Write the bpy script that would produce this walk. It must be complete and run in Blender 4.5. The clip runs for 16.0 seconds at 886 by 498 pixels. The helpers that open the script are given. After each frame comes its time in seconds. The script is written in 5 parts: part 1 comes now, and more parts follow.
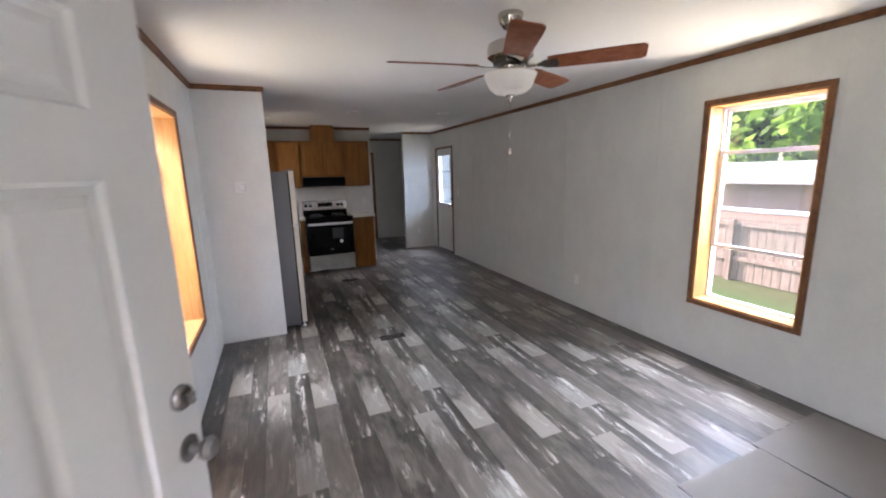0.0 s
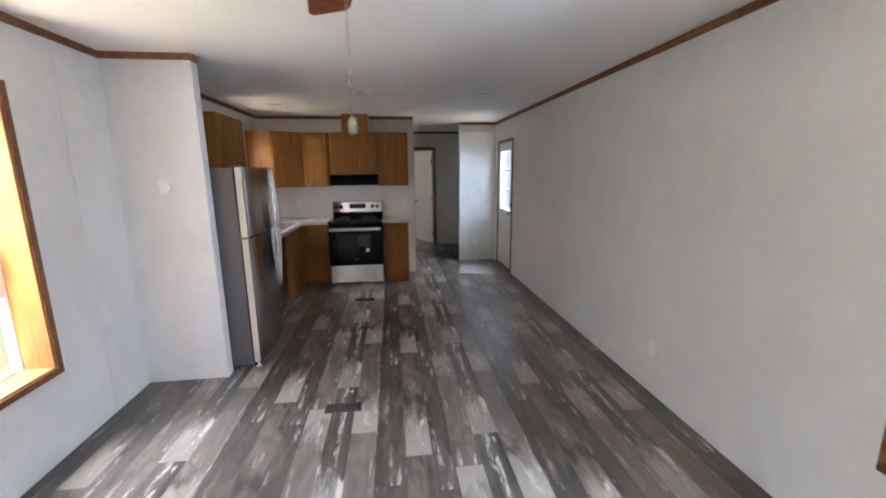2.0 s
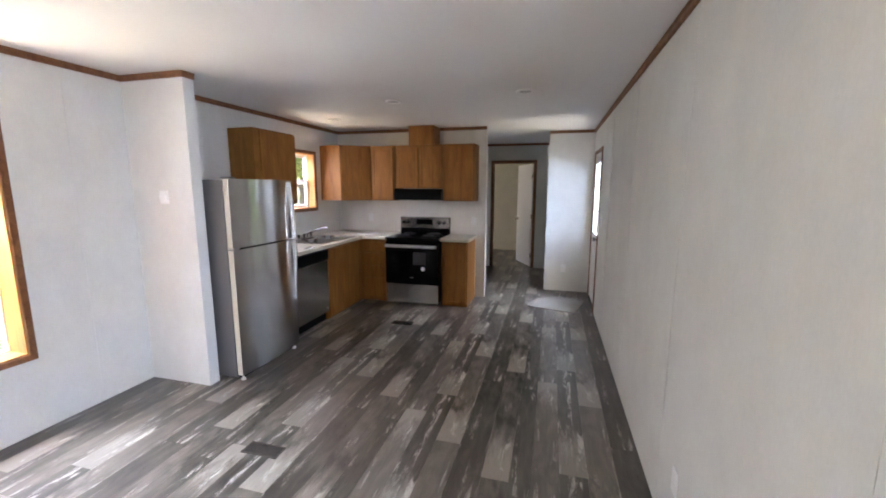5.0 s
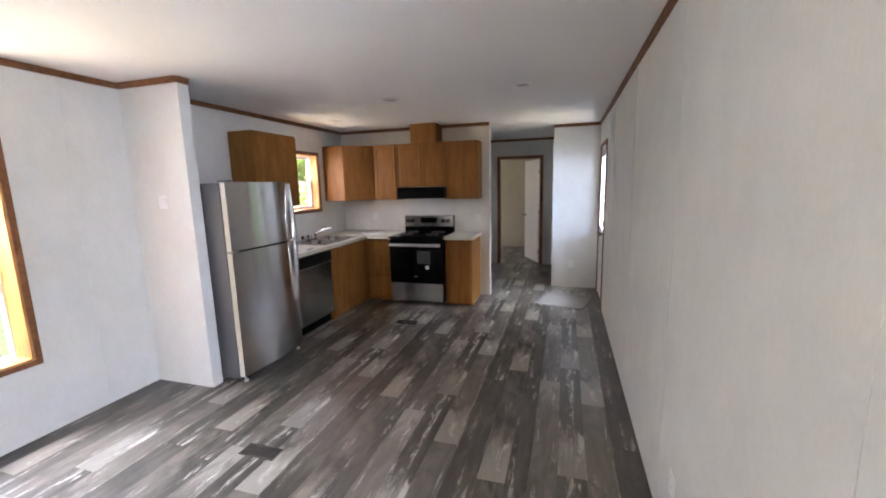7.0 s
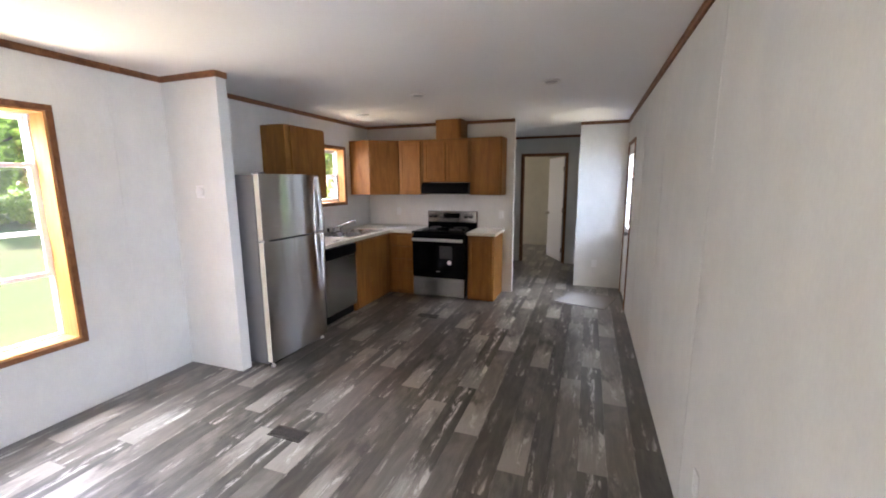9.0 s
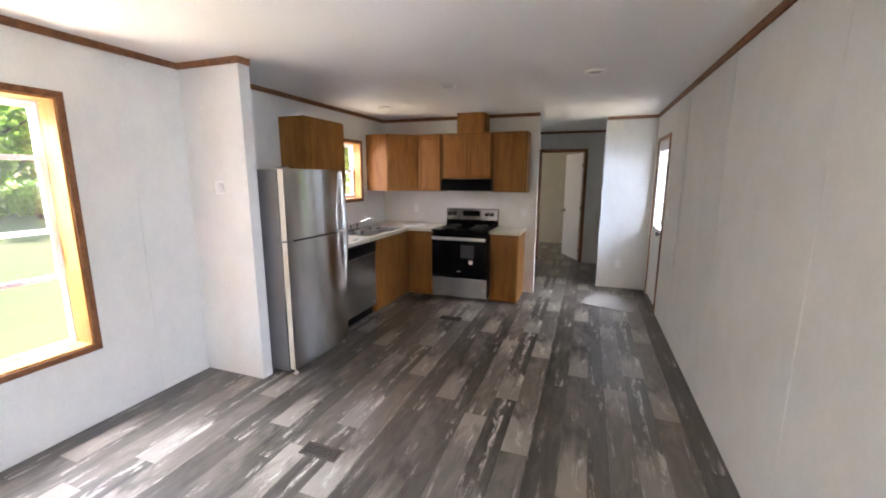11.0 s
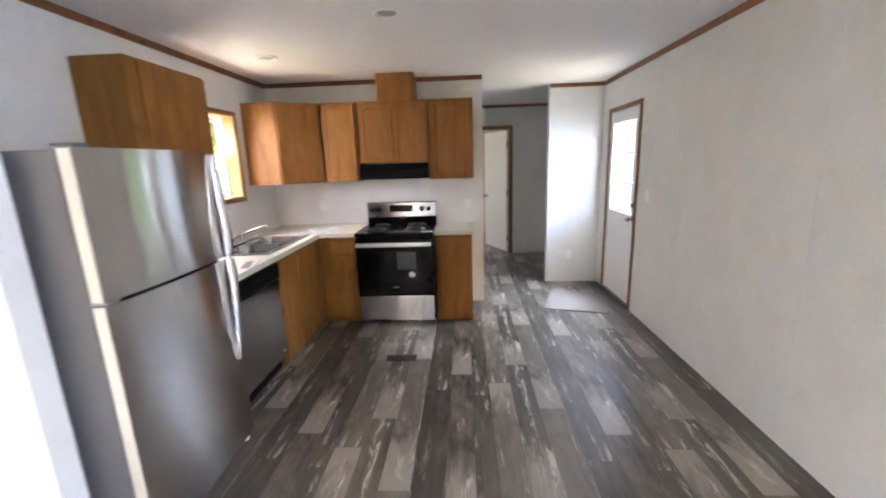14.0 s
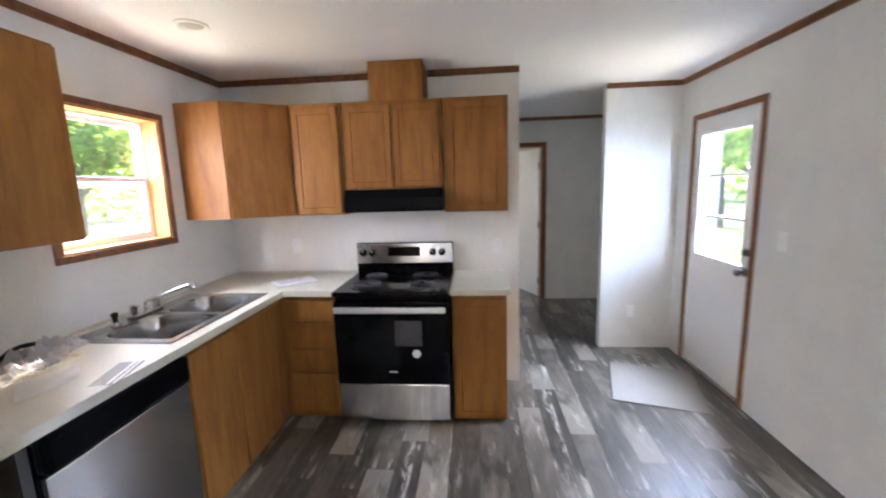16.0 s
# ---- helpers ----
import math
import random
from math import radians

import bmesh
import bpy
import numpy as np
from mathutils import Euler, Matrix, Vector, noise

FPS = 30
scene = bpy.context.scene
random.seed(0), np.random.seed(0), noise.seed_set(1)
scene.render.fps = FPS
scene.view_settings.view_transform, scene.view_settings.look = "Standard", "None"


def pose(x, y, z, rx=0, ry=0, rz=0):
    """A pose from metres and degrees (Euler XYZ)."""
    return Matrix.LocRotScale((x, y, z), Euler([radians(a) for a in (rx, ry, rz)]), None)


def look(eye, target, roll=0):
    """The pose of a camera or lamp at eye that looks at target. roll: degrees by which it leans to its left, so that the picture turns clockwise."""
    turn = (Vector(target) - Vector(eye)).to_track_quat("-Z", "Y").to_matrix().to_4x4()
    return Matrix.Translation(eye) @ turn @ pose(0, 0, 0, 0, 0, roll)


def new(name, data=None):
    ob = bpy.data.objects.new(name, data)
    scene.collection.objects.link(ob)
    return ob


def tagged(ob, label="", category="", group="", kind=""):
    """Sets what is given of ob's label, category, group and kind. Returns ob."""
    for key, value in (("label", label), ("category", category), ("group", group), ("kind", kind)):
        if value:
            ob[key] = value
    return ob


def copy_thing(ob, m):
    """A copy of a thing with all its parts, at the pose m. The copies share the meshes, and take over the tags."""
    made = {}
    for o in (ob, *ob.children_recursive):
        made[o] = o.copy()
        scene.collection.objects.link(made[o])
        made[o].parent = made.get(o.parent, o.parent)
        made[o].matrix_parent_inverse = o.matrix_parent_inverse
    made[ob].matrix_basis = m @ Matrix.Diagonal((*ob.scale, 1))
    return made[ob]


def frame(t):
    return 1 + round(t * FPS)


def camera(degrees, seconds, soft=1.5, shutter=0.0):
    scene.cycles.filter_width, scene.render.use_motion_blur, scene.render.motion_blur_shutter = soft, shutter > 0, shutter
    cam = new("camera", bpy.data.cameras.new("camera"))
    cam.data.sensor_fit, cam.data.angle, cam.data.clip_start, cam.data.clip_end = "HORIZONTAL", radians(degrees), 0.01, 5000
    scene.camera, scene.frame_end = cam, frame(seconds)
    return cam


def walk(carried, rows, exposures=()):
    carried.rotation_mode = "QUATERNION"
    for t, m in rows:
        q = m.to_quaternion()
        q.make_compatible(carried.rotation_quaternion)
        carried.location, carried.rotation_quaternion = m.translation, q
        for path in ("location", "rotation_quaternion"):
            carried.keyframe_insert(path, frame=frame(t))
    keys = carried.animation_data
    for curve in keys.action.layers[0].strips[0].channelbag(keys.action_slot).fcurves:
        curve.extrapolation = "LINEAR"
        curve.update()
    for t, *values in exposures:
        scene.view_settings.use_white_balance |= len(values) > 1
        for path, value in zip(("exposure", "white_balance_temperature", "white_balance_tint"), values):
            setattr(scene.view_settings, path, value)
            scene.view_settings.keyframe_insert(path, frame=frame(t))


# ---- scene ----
cam = camera(95.8, 16.0, soft=1.9, shutter=0.4)
PATH = [
    (0, (-0.061, -0.213, 1.6), (0.684, 1.603, 1.219), -1.6),
    (0.5, (0.222, 0.148, 1.618), (0.896, 1.99, 1.234), -3.0),
    (1, (0.545, 0.442, 1.615), (1.179, 2.311, 1.292), -4.0),
    (1.5, (0.87, 0.657, 1.588), (1.403, 2.556, 1.257), -3.3),
    (2, (1.253, 0.873, 1.603), (1.496, 2.82, 1.218), -0.6),
    (2.5, (1.61, 1.065, 1.576), (1.74, 3.028, 1.217), -0.8),
    (3, (1.941, 1.173, 1.617), (1.825, 3.141, 1.279), 0.0),
    (3.5, (2.15, 1.281, 1.591), (1.608, 3.173, 1.238), -0.1),
    (4, (2.306, 1.441, 1.585), (1.824, 3.359, 1.284), 0.6),
    (6.5, (2.607, 1.639, 1.603), (2.023, 3.525, 1.281), -0.9),
    (7, (2.616, 1.656, 1.587), (2.035, 3.543, 1.269), -1.4),
    (7.5, (2.61, 1.641, 1.588), (1.978, 3.513, 1.278), -1.5),
    (8, (2.599, 1.625, 1.59), (1.947, 3.488, 1.269), -1.3),
    (8.5, (2.59, 1.612, 1.574), (1.893, 3.458, 1.246), -0.8),
    (9, (2.589, 1.607, 1.579), (1.917, 3.461, 1.245), -0.3),
    (9.5, (2.586, 1.604, 1.576), (1.903, 3.453, 1.236), -0.4),
    (9.7, (2.576, 1.608, 1.574), (1.869, 3.446, 1.226), -0.7),
    (11.8, (1.965, 1.925, 1.6), (1.389, 3.805, 1.232), 1.7),
    (12, (1.896, 1.997, 1.596), (1.401, 3.9, 1.23), 1.0),
    (12.5, (1.691, 2.086, 1.587), (1.444, 4.032, 1.195), 0.5),
    (13, (1.59, 2.263, 1.577), (1.437, 4.211, 1.153), 1.0),
    (13.5, (1.527, 2.547, 1.579), (1.245, 4.495, 1.224), -0.7),
    (14, (1.402, 2.85, 1.558), (1.291, 4.801, 1.132), -1.9),
    (14.5, (1.292, 3.141, 1.584), (1.549, 5.096, 1.249), -1.9),
    (15, (1.259, 3.496, 1.543), (1.558, 5.442, 1.191), -0.9),
    (15.5, (1.261, 3.821, 1.555), (1.451, 5.777, 1.186), -1.5),
    (16, (1.284, 4.125, 1.572), (1.114, 6.093, 1.26), -1.7),
]
walk(cam, [(t, look(eye, target, roll)) for t, eye, target, roll in PATH],
     [(0, 2.3, 6550, 29), (1.0, 2.3, 6500, 29), (2.0, 2.75, 6600, 27), (3.0, 3.15, 6650, 27), (3.5, 3.1, 6650, 28), (9.5, 3.15, 6850, 29), (12.5, 3.45, 7000, 28), (14.5, 3.88, 6550, 27), (16, 3.82, 6350, 27)])

# ---- the plan, in metres ----
XW, XE = -0.67, 3.07          # inner faces of the long walls
YS, YN = -1.3, 9.55           # end wall behind the door, far wall of the hall
YK, YC = 7.20, 7.885          # kitchen wall, closet front
YB = 11.75                    # back wall of the bedroom
CEIL, WT = 2.405, 0.12
GROUND = -0.75
SUN = Vector((0.543, -1.483, -1.0)).normalized()   # the way the sunlight goes

# ---- world, sun and window light ----
world = bpy.data.worlds.new("world")
scene.world = world
world.use_nodes = True
wn = world.node_tree
sky = wn.nodes.new("ShaderNodeTexSky")
sky.sky_type, sky.sun_disc = "NISHITA", False
sky.sun_elevation = math.asin(-SUN.z)
sky.sun_rotation = math.atan2(-SUN.x, -SUN.y)
wn.links.new(sky.outputs[0], wn.nodes["Background"].inputs[0])
wn.nodes["Background"].inputs[1].default_value = 0.15

sun = new("sun", bpy.data.lights.new("sun", "SUN"))
sun.data.energy, sun.data.angle, sun.data.color = 3.2, radians(0.6), (1.0, 0.93, 0.82)
sun.matrix_world = look((0, 0, 0), SUN)


def window_light(name, x, y, z, w, h, target, power, colour):
    """Sky light that comes in at an opening."""
    lamp = new(name, bpy.data.lights.new(name, "AREA"))
    lamp.data.shape, lamp.data.size, lamp.data.size_y = "RECTANGLE", w, h
    lamp.data.energy, lamp.data.color = power, colour
    lamp.matrix_world = look((x, y, z), target)
    return lamp


SKY, LAWN = (0.74, 0.86, 1.0), (1.0, 0.96, 0.64)


def daylight(wall_x, s, y, head, sill, width, sky_power, lawn_power):
    """Daylight for one opening: the high sky above it and the bright ground below it; s points into the room."""
    window_light("sky_light", wall_x - s * 1.0, y, head + 0.95, width, 1.1, (wall_x + s * 0.6, y, sill + 0.45), sky_power, SKY)
    window_light("ground_light", wall_x - s * 0.75, y, sill - 0.75, width, 0.8, (wall_x + s * 0.5, y, head - 0.3), lawn_power, LAWN)


daylight(XW, 1, 2.66, 2.03, 0.50, 1.2, 76, 17)
daylight(XE, -1, 1.61, 2.03, 0.50, 1.1, 96, 27)
daylight(XW, 1, 6.19, 2.02, 1.29, 1.0, 22, 6)
window_light("sky_light", XE + 0.85, 7.5, 2.75, 1.6, 1.0, (XE - 0.9, 6.4, 0.2), 46, (0.66, 0.82, 1.0))
window_light("ground_light", XE + 0.75, 7.25, 0.22, 1.2, 0.8, (XE - 0.5, 7.25, 1.6), 4.5, LAWN)
window_light("sky_light", XW - 1.4, 5.1, 1.85, 1.0, 1.1, (2.6, 8.2, 1.0), 10, SKY)
# open sky to the south-east, past the end of the house
window_light("sky_light", XE + 1.5, 0.35, 1.75, 1.1, 1.5, (XW, 3.4, 0.6), 42, (0.56, 0.76, 1.0))
# low sky over the side yard
window_light("sky_light", XE + 2.2, 1.3, 3.05, 2.0, 0.9, (XW, 2.2, 0.4), 60, (0.50, 0.72, 1.0))
window_light("sky_light", XE + 1.2, 6.35, 1.75, 0.9, 1.0, (2.2, 7.9, 0.8), 7, (0.50, 0.72, 1.0))
window_light("sky_light", XW - 0.38, -0.55, 2.40, 0.8, 0.5, (0.3, 0.75, 0.0), 150, SKY)
window_light("sky_light", XW - 0.20, -0.28, 1.05, 0.82, 1.95, (3, -0.28, 0.7), 3, SKY)
# area lamp added in the unseen bedroom window to brighten the door leaf
window_light("sky_light", XW - 0.20, 10.6, 1.4, 0.7, 0.9, (2.0, 10.0, 1.0), 0.75, (1.0, 0.97, 0.86))


# ---- materials ----
def nodes_of(name):
    m = bpy.data.materials.new(name)
    m.use_nodes = True
    return m, m.node_tree.nodes, m.node_tree.links, m.node_tree.nodes["Principled BSDF"]


def coords(n, l, scale, kind="Object"):
    tc, mp = n.new("ShaderNodeTexCoord"), n.new("ShaderNodeMapping")
    mp.inputs["Scale"].default_value = scale
    l.new(tc.outputs[kind], mp.inputs["Vector"])
    return mp.outputs[0]


def noise_tex(n, l, vec, scale, detail=4, rough=0.55, distort=0.0):
    t = n.new("ShaderNodeTexNoise")
    t.inputs["Scale"].default_value, t.inputs["Detail"].default_value = scale, detail
    t.inputs["Roughness"].default_value, t.inputs["Distortion"].default_value = rough, distort
    l.new(vec, t.inputs["Vector"])
    return t.outputs["Fac"]


def ramp(n, l, fac, stops):
    r = n.new("ShaderNodeValToRGB")
    while len(r.color_ramp.elements) < len(stops):
        r.color_ramp.elements.new(0.5)
    for e, (p, c) in zip(r.color_ramp.elements, stops):
        e.position, e.color = p, (*c, 1) if len(c) == 3 else c
    l.new(fac, r.inputs[0])
    return r.outputs[0]


def mix(n, l, fac, a, b, mode="MIX"):
    m = n.new("ShaderNodeMix")
    m.data_type, m.blend_type = "RGBA", mode
    for sock, v in ((m.inputs[0], fac), (m.inputs[6], a), (m.inputs[7], b)):
        if isinstance(v, (int, float)):
            sock.default_value = v
        elif isinstance(v, tuple):
            sock.default_value = (*v, 1)
        else:
            l.new(v, sock)
    return m.outputs[2]


def maths(n, l, op, a, b=0.0, clamp=False):
    m = n.new("ShaderNodeMath")
    m.operation, m.use_clamp = op, clamp
    for sock, v in zip(m.inputs, (a, b)):
        if isinstance(v, (int, float)):
            sock.default_value = v
        else:
            l.new(v, sock)
    return m.outputs[0]


def bump(n, l, p, height, strength, dist=0.002):
    b = n.new("ShaderNodeBump")
    b.inputs["Strength"].default_value, b.inputs["Distance"].default_value = strength, dist
    l.new(height, b.inputs["Height"])
    l.new(b.outputs[0], p.inputs["Normal"])


def surface(name, colour, rough=0.5, metal=0.0, vary=0.12, scale=(1, 1, 1), grain=40, blot=3, relief=0.15, spec=0.5):
    """A surface with fine grain, broad blotches and slight relief."""
    m, n, l, p = nodes_of(name)
    v = coords(n, l, scale)
    fine, broad = noise_tex(n, l, v, grain), noise_tex(n, l, v, blot, 3)
    lo, hi = tuple(c * (1 - vary) for c in colour), tuple(min(1, c * (1 + vary)) for c in colour)
    c1 = ramp(n, l, fine, [(0.3, lo), (0.7, hi)])
    c2 = ramp(n, l, broad, [(0.3, lo), (0.7, hi)])
    l.new(mix(n, l, 0.5, c1, c2), p.inputs["Base Color"])
    r = ramp(n, l, broad, [(0.3, (max(0, rough - 0.06),) * 3), (0.7, (min(1, rough + 0.06),) * 3)])
    l.new(r, p.inputs["Roughness"])
    p.inputs["Metallic"].default_value, p.inputs["Specular IOR Level"].default_value = metal, spec
    if relief:
        bump(n, l, p, fine, relief)
    return m


def wood(name, light, dark, rough=0.45, scale=(14, 14, 1.2), relief=0.1):
    """Oak-print wood: long grain with darker pores."""
    m, n, l, p = nodes_of(name)
    v = coords(n, l, scale)
    a = noise_tex(n, l, v, 2.2, 6, 0.6, 0.6)
    b = noise_tex(n, l, v, 9.0, 3, 0.6, 0.2)
    broad = noise_tex(n, l, coords(n, l, (5, 5, 2.2)), 1.7, 5, 0.6, 0.8)
    c = ramp(n, l, a, [(0.34, dark), (0.5, tuple((x + 2 * y) / 3 for x, y in zip(dark, light))), (0.66, light)])
    c = mix(n, l, ramp(n, l, b, [(0.42, (0.28, 0.28, 0.28)), (0.5, (0, 0, 0))]), c, dark)
    c = mix(n, l, ramp(n, l, broad, [(0.42, (0, 0, 0)), (0.66, (0.50, 0.50, 0.50))]), c, dark)
    l.new(c, p.inputs["Base Color"])
    p.inputs["Roughness"].default_value, p.inputs["Specular IOR Level"].default_value = rough, 0.18
    bump(n, l, p, b, relief, 0.001)
    return m


def wallboard(name, colour):
    """Vinyl-faced wall panel: faint woven print with upright streaks."""
    m, n, l, p = nodes_of(name)
    a = noise_tex(n, l, coords(n, l, (34, 34, 13)), 3, 5, 0.7)
    b = noise_tex(n, l, coords(n, l, (3.2, 3.2, 2.2)), 1.6, 5, 0.65)
    lo, hi = tuple(c * 0.93 for c in colour), tuple(min(1, c * 1.05) for c in colour)
    c = mix(n, l, 0.6, ramp(n, l, a, [(0.35, lo), (0.65, hi)]), ramp(n, l, b, [(0.35, lo), (0.65, hi)]))
    l.new(c, p.inputs["Base Color"])
    p.inputs["Roughness"].default_value, p.inputs["Specular IOR Level"].default_value = 0.62, 0.3
    bump(n, l, p, a, 0.06, 0.001)
    return m


def plank_material(name, base, shade, pale_end, reach, pale, streaks, seed):
    """Grey weathered-wood vinyl print. pale_end: the end (-1 or 1 along y) that is washed pale over the length reach;
    streaks: how many ragged white scuffs run along it."""
    m, n, l, p = nodes_of(name)
    tc = n.new("ShaderNodeTexCoord")
    sep = n.new("ShaderNodeSeparateXYZ")
    l.new(tc.outputs["Object"], sep.inputs[0])

    def scaled(s, o):
        mp = n.new("ShaderNodeMapping")
        mp.inputs["Scale"].default_value, mp.inputs["Location"].default_value = s, (seed * 3.7 + o, seed * 9.1 + o, 0)
        l.new(tc.outputs["Object"], mp.inputs["Vector"])
        return mp.outputs[0]
    g = lambda v: (v, v, v)
    fine = noise_tex(n, l, scaled((85, 5.0, 1), 1), 1.5, 5, 0.7, 0.2)
    grain = noise_tex(n, l, scaled((16, 1.5, 1), 2), 1.5, 6, 0.62, 0.6)
    cloud = noise_tex(n, l, scaled((6.5, 2.0, 1), 3), 1.4, 6, 0.62, 0.6)
    rag = noise_tex(n, l, scaled((15, 3.4, 1), 4), 1.5, 8, 0.72, 0.9)
    run = noise_tex(n, l, scaled((11, 0.9, 1), 5), 1.4, 3, 0.5, 0.5)
    body = ramp(n, l, cloud, [(0.36, shade), (0.50, base), (0.66, tuple(1.5 * c for c in base))])
    body = mix(n, l, ramp(n, l, grain, [(0.36, g(0.5)), (0.50, g(0))]), body, shade)
    body = mix(n, l, ramp(n, l, grain, [(0.56, g(0)), (0.70, g(0.4))]), body, tuple(0.6 * c for c in pale))
    if pale_end:
        # the wash fades away from the cut, with a ragged inner edge
        far = maths(n, l, "MULTIPLY", maths(n, l, "ADD", maths(n, l, "MULTIPLY", sep.outputs[1], float(pale_end)), reach - PLANK_L / 2), 1.0 / reach)
        far = maths(n, l, "ADD", far, maths(n, l, "MULTIPLY", maths(n, l, "SUBTRACT", cloud, 0.5), 1.6))
        far = maths(n, l, "ADD", far, maths(n, l, "MULTIPLY", maths(n, l, "SUBTRACT", rag, 0.5), 1.2))
        wash = ramp(n, l, far, [(0.15, g(0)), (0.42, g(0.6)), (0.62, g(0.95))])
        body = mix(n, l, wash, body, pale)
    scuff = maths(n, l, "MULTIPLY", ramp(n, l, rag, [(0.49, g(0)), (0.60, g(0.9))]), ramp(n, l, run, [(0.62 - streaks, g(0)), (0.72 - streaks, g(1))]))
    body = mix(n, l, scuff, body, (0.50, 0.475, 0.42))
    body = mix(n, l, ramp(n, l, fine, [(0.34, g(0.22)), (0.50, g(0))]), body, shade)
    l.new(body, p.inputs["Base Color"])
    l.new(ramp(n, l, fine, [(0.3, g(0.38)), (0.7, g(0.27))]), p.inputs["Roughness"])
    p.inputs["Specular IOR Level"].default_value = 0.95
    bump(n, l, p, fine, 0.10, 0.001)
    return m


def brushed(name, colour, rough, aniso=1.0):
    """Metal brushed level, so that what it mirrors is drawn out upright."""
    m, n, l, p = nodes_of(name)
    a = noise_tex(n, l, coords(n, l, (2, 2, 260)), 3, 3, 0.6)
    l.new(ramp(n, l, a, [(0.3, tuple(c * 0.94 for c in colour)), (0.7, colour)]), p.inputs["Base Color"])
    p.inputs["Roughness"].default_value = rough
    p.inputs["Metallic"].default_value = 1.0
    p.inputs["Anisotropic"].default_value = aniso
    p.inputs["Anisotropic Rotation"].default_value = 0.25
    t = n.new("ShaderNodeTangent")
    t.direction_type, t.axis = "RADIAL", "Z"
    l.new(t.outputs[0], p.inputs["Tangent"])
    return m


def glass(name, tint=(0.96, 0.98, 0.97), rough=0.0, haze=0.0):
    """Clear glass, with a pale haze painted in where given, washing out the view."""
    m, n, l, p = nodes_of(name)
    p.inputs["Base Color"].default_value = (*tint, 1)
    p.inputs["Transmission Weight"].default_value, p.inputs["IOR"].default_value = 1.0, 1.35
    v = noise_tex(n, l, coords(n, l, (1, 1, 1)), 6, 2)
    l.new(ramp(n, l, v, [(0.3, (rough,) * 3), (0.8, (rough + 0.02,) * 3)]), p.inputs["Roughness"])
    if haze:
        veil(n, l, p.outputs[0], ramp(n, l, noise_tex(n, l, coords(n, l, (1, 1, 0.5)), 3, 5), [(0.3, (haze * 0.6,) * 3), (0.7, (haze,) * 3)]), (0.7, 0.68, 0.62))
    return m


def veil(n, l, clear, amount, colour):
    """Covers a see-through surface in part with thin matter that scatters light both ways."""
    df, tr, mx, my = n.new("ShaderNodeBsdfDiffuse"), n.new("ShaderNodeBsdfTranslucent"), n.new("ShaderNodeMixShader"), n.new("ShaderNodeMixShader")
    df.inputs[0].default_value = tr.inputs[0].default_value = (*colour, 1)
    l.new(df.outputs[0], mx.inputs[1]), l.new(tr.outputs[0], mx.inputs[2])
    l.new(clear, my.inputs[1]), l.new(mx.outputs[0], my.inputs[2])
    if isinstance(amount, float):
        my.inputs[0].default_value = amount
    else:
        l.new(amount, my.inputs[0])
    l.new(my.outputs[0], n["Material Output"].inputs[0])


def film_material():
    """Thin clear plastic: mostly see-through, glossy on its folds and a little milky."""
    m, n, l, p = nodes_of("clear_film")
    p.inputs["Base Color"].default_value, p.inputs["Roughness"].default_value = (0.9, 0.9, 0.9, 1), 0.12
    mx = n.new("ShaderNodeMixShader")
    mx.inputs[0].default_value = 0.22
    l.new(n.new("ShaderNodeBsdfTransparent").outputs[0], mx.inputs[1]), l.new(p.outputs[0], mx.inputs[2])
    veil(n, l, mx.outputs[0], 0.16, (0.85, 0.85, 0.84))
    return m


def screen_material(name, amount):
    """Fine insect mesh, far too small to see thread by thread; amount adds tan haze."""
    m, n, l, p = nodes_of(name)
    veil(n, l, n.new("ShaderNodeBsdfTransparent").outputs[0], amount, (0.46, 0.43, 0.36))
    return m


M_WALL = wallboard("wall_vinyl", (0.69, 0.68, 0.625))
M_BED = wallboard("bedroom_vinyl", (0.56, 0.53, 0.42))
M_SPLASH = wallboard("kitchen_vinyl", (0.74, 0.715, 0.65))
M_CEIL = surface("ceiling_board", (0.78, 0.765, 0.74), 0.85, vary=0.03, grain=90, blot=1.2, relief=0.25)
M_TRIM = wood("trim_oak", (0.27, 0.125, 0.055), (0.15, 0.062, 0.027), 0.5, (10, 10, 10))
M_JAMB = wood("jamb_pine", (0.52, 0.27, 0.095), (0.40, 0.19, 0.060), 0.50)
M_OAK = wood("cabinet_oak", (0.345, 0.148, 0.035), (0.225, 0.088, 0.019), 0.46, (7, 7, 0.8))
M_OAKEDGE = wood("cabinet_edge", (0.285, 0.125, 0.028), (0.195, 0.080, 0.016), 0.48, (7, 7, 0.8))
PLANK_L = 1.337               # the print repeats along the room in this length
DARKP, MIDP, SHADEP, PALEP = (0.070, 0.060, 0.0465), (0.116, 0.101, 0.080), (0.034, 0.029, 0.022), (0.275, 0.247, 0.203)
# the six boards of the print, side by side: width, offset of the cut end, material
PRINT = [(0.152, 4.12, plank_material("vinyl_board_a", MIDP, DARKP, 1, 0.42, PALEP, 0.05, 1)),
         (0.153, 4.38, plank_material("vinyl_board_b", DARKP, SHADEP, -1, 0.50, (0.235, 0.218, 0.183), 0.16, 2)),
         (0.157, 3.82, plank_material("vinyl_board_c", MIDP, DARKP, -1, 0.60, PALEP, 0.06, 3)),
         (0.175, 4.70, plank_material("vinyl_board_d", DARKP, SHADEP, 0, 0.40, PALEP, 0.07, 4)),
         (0.150, 3.57, plank_material("vinyl_board_e", MIDP, SHADEP, -1, 0.48, PALEP, 0.04, 5)),
         (0.118, 3.30, plank_material("vinyl_board_f", DARKP, SHADEP, 0, 0.40, PALEP, 0.12, 6))]
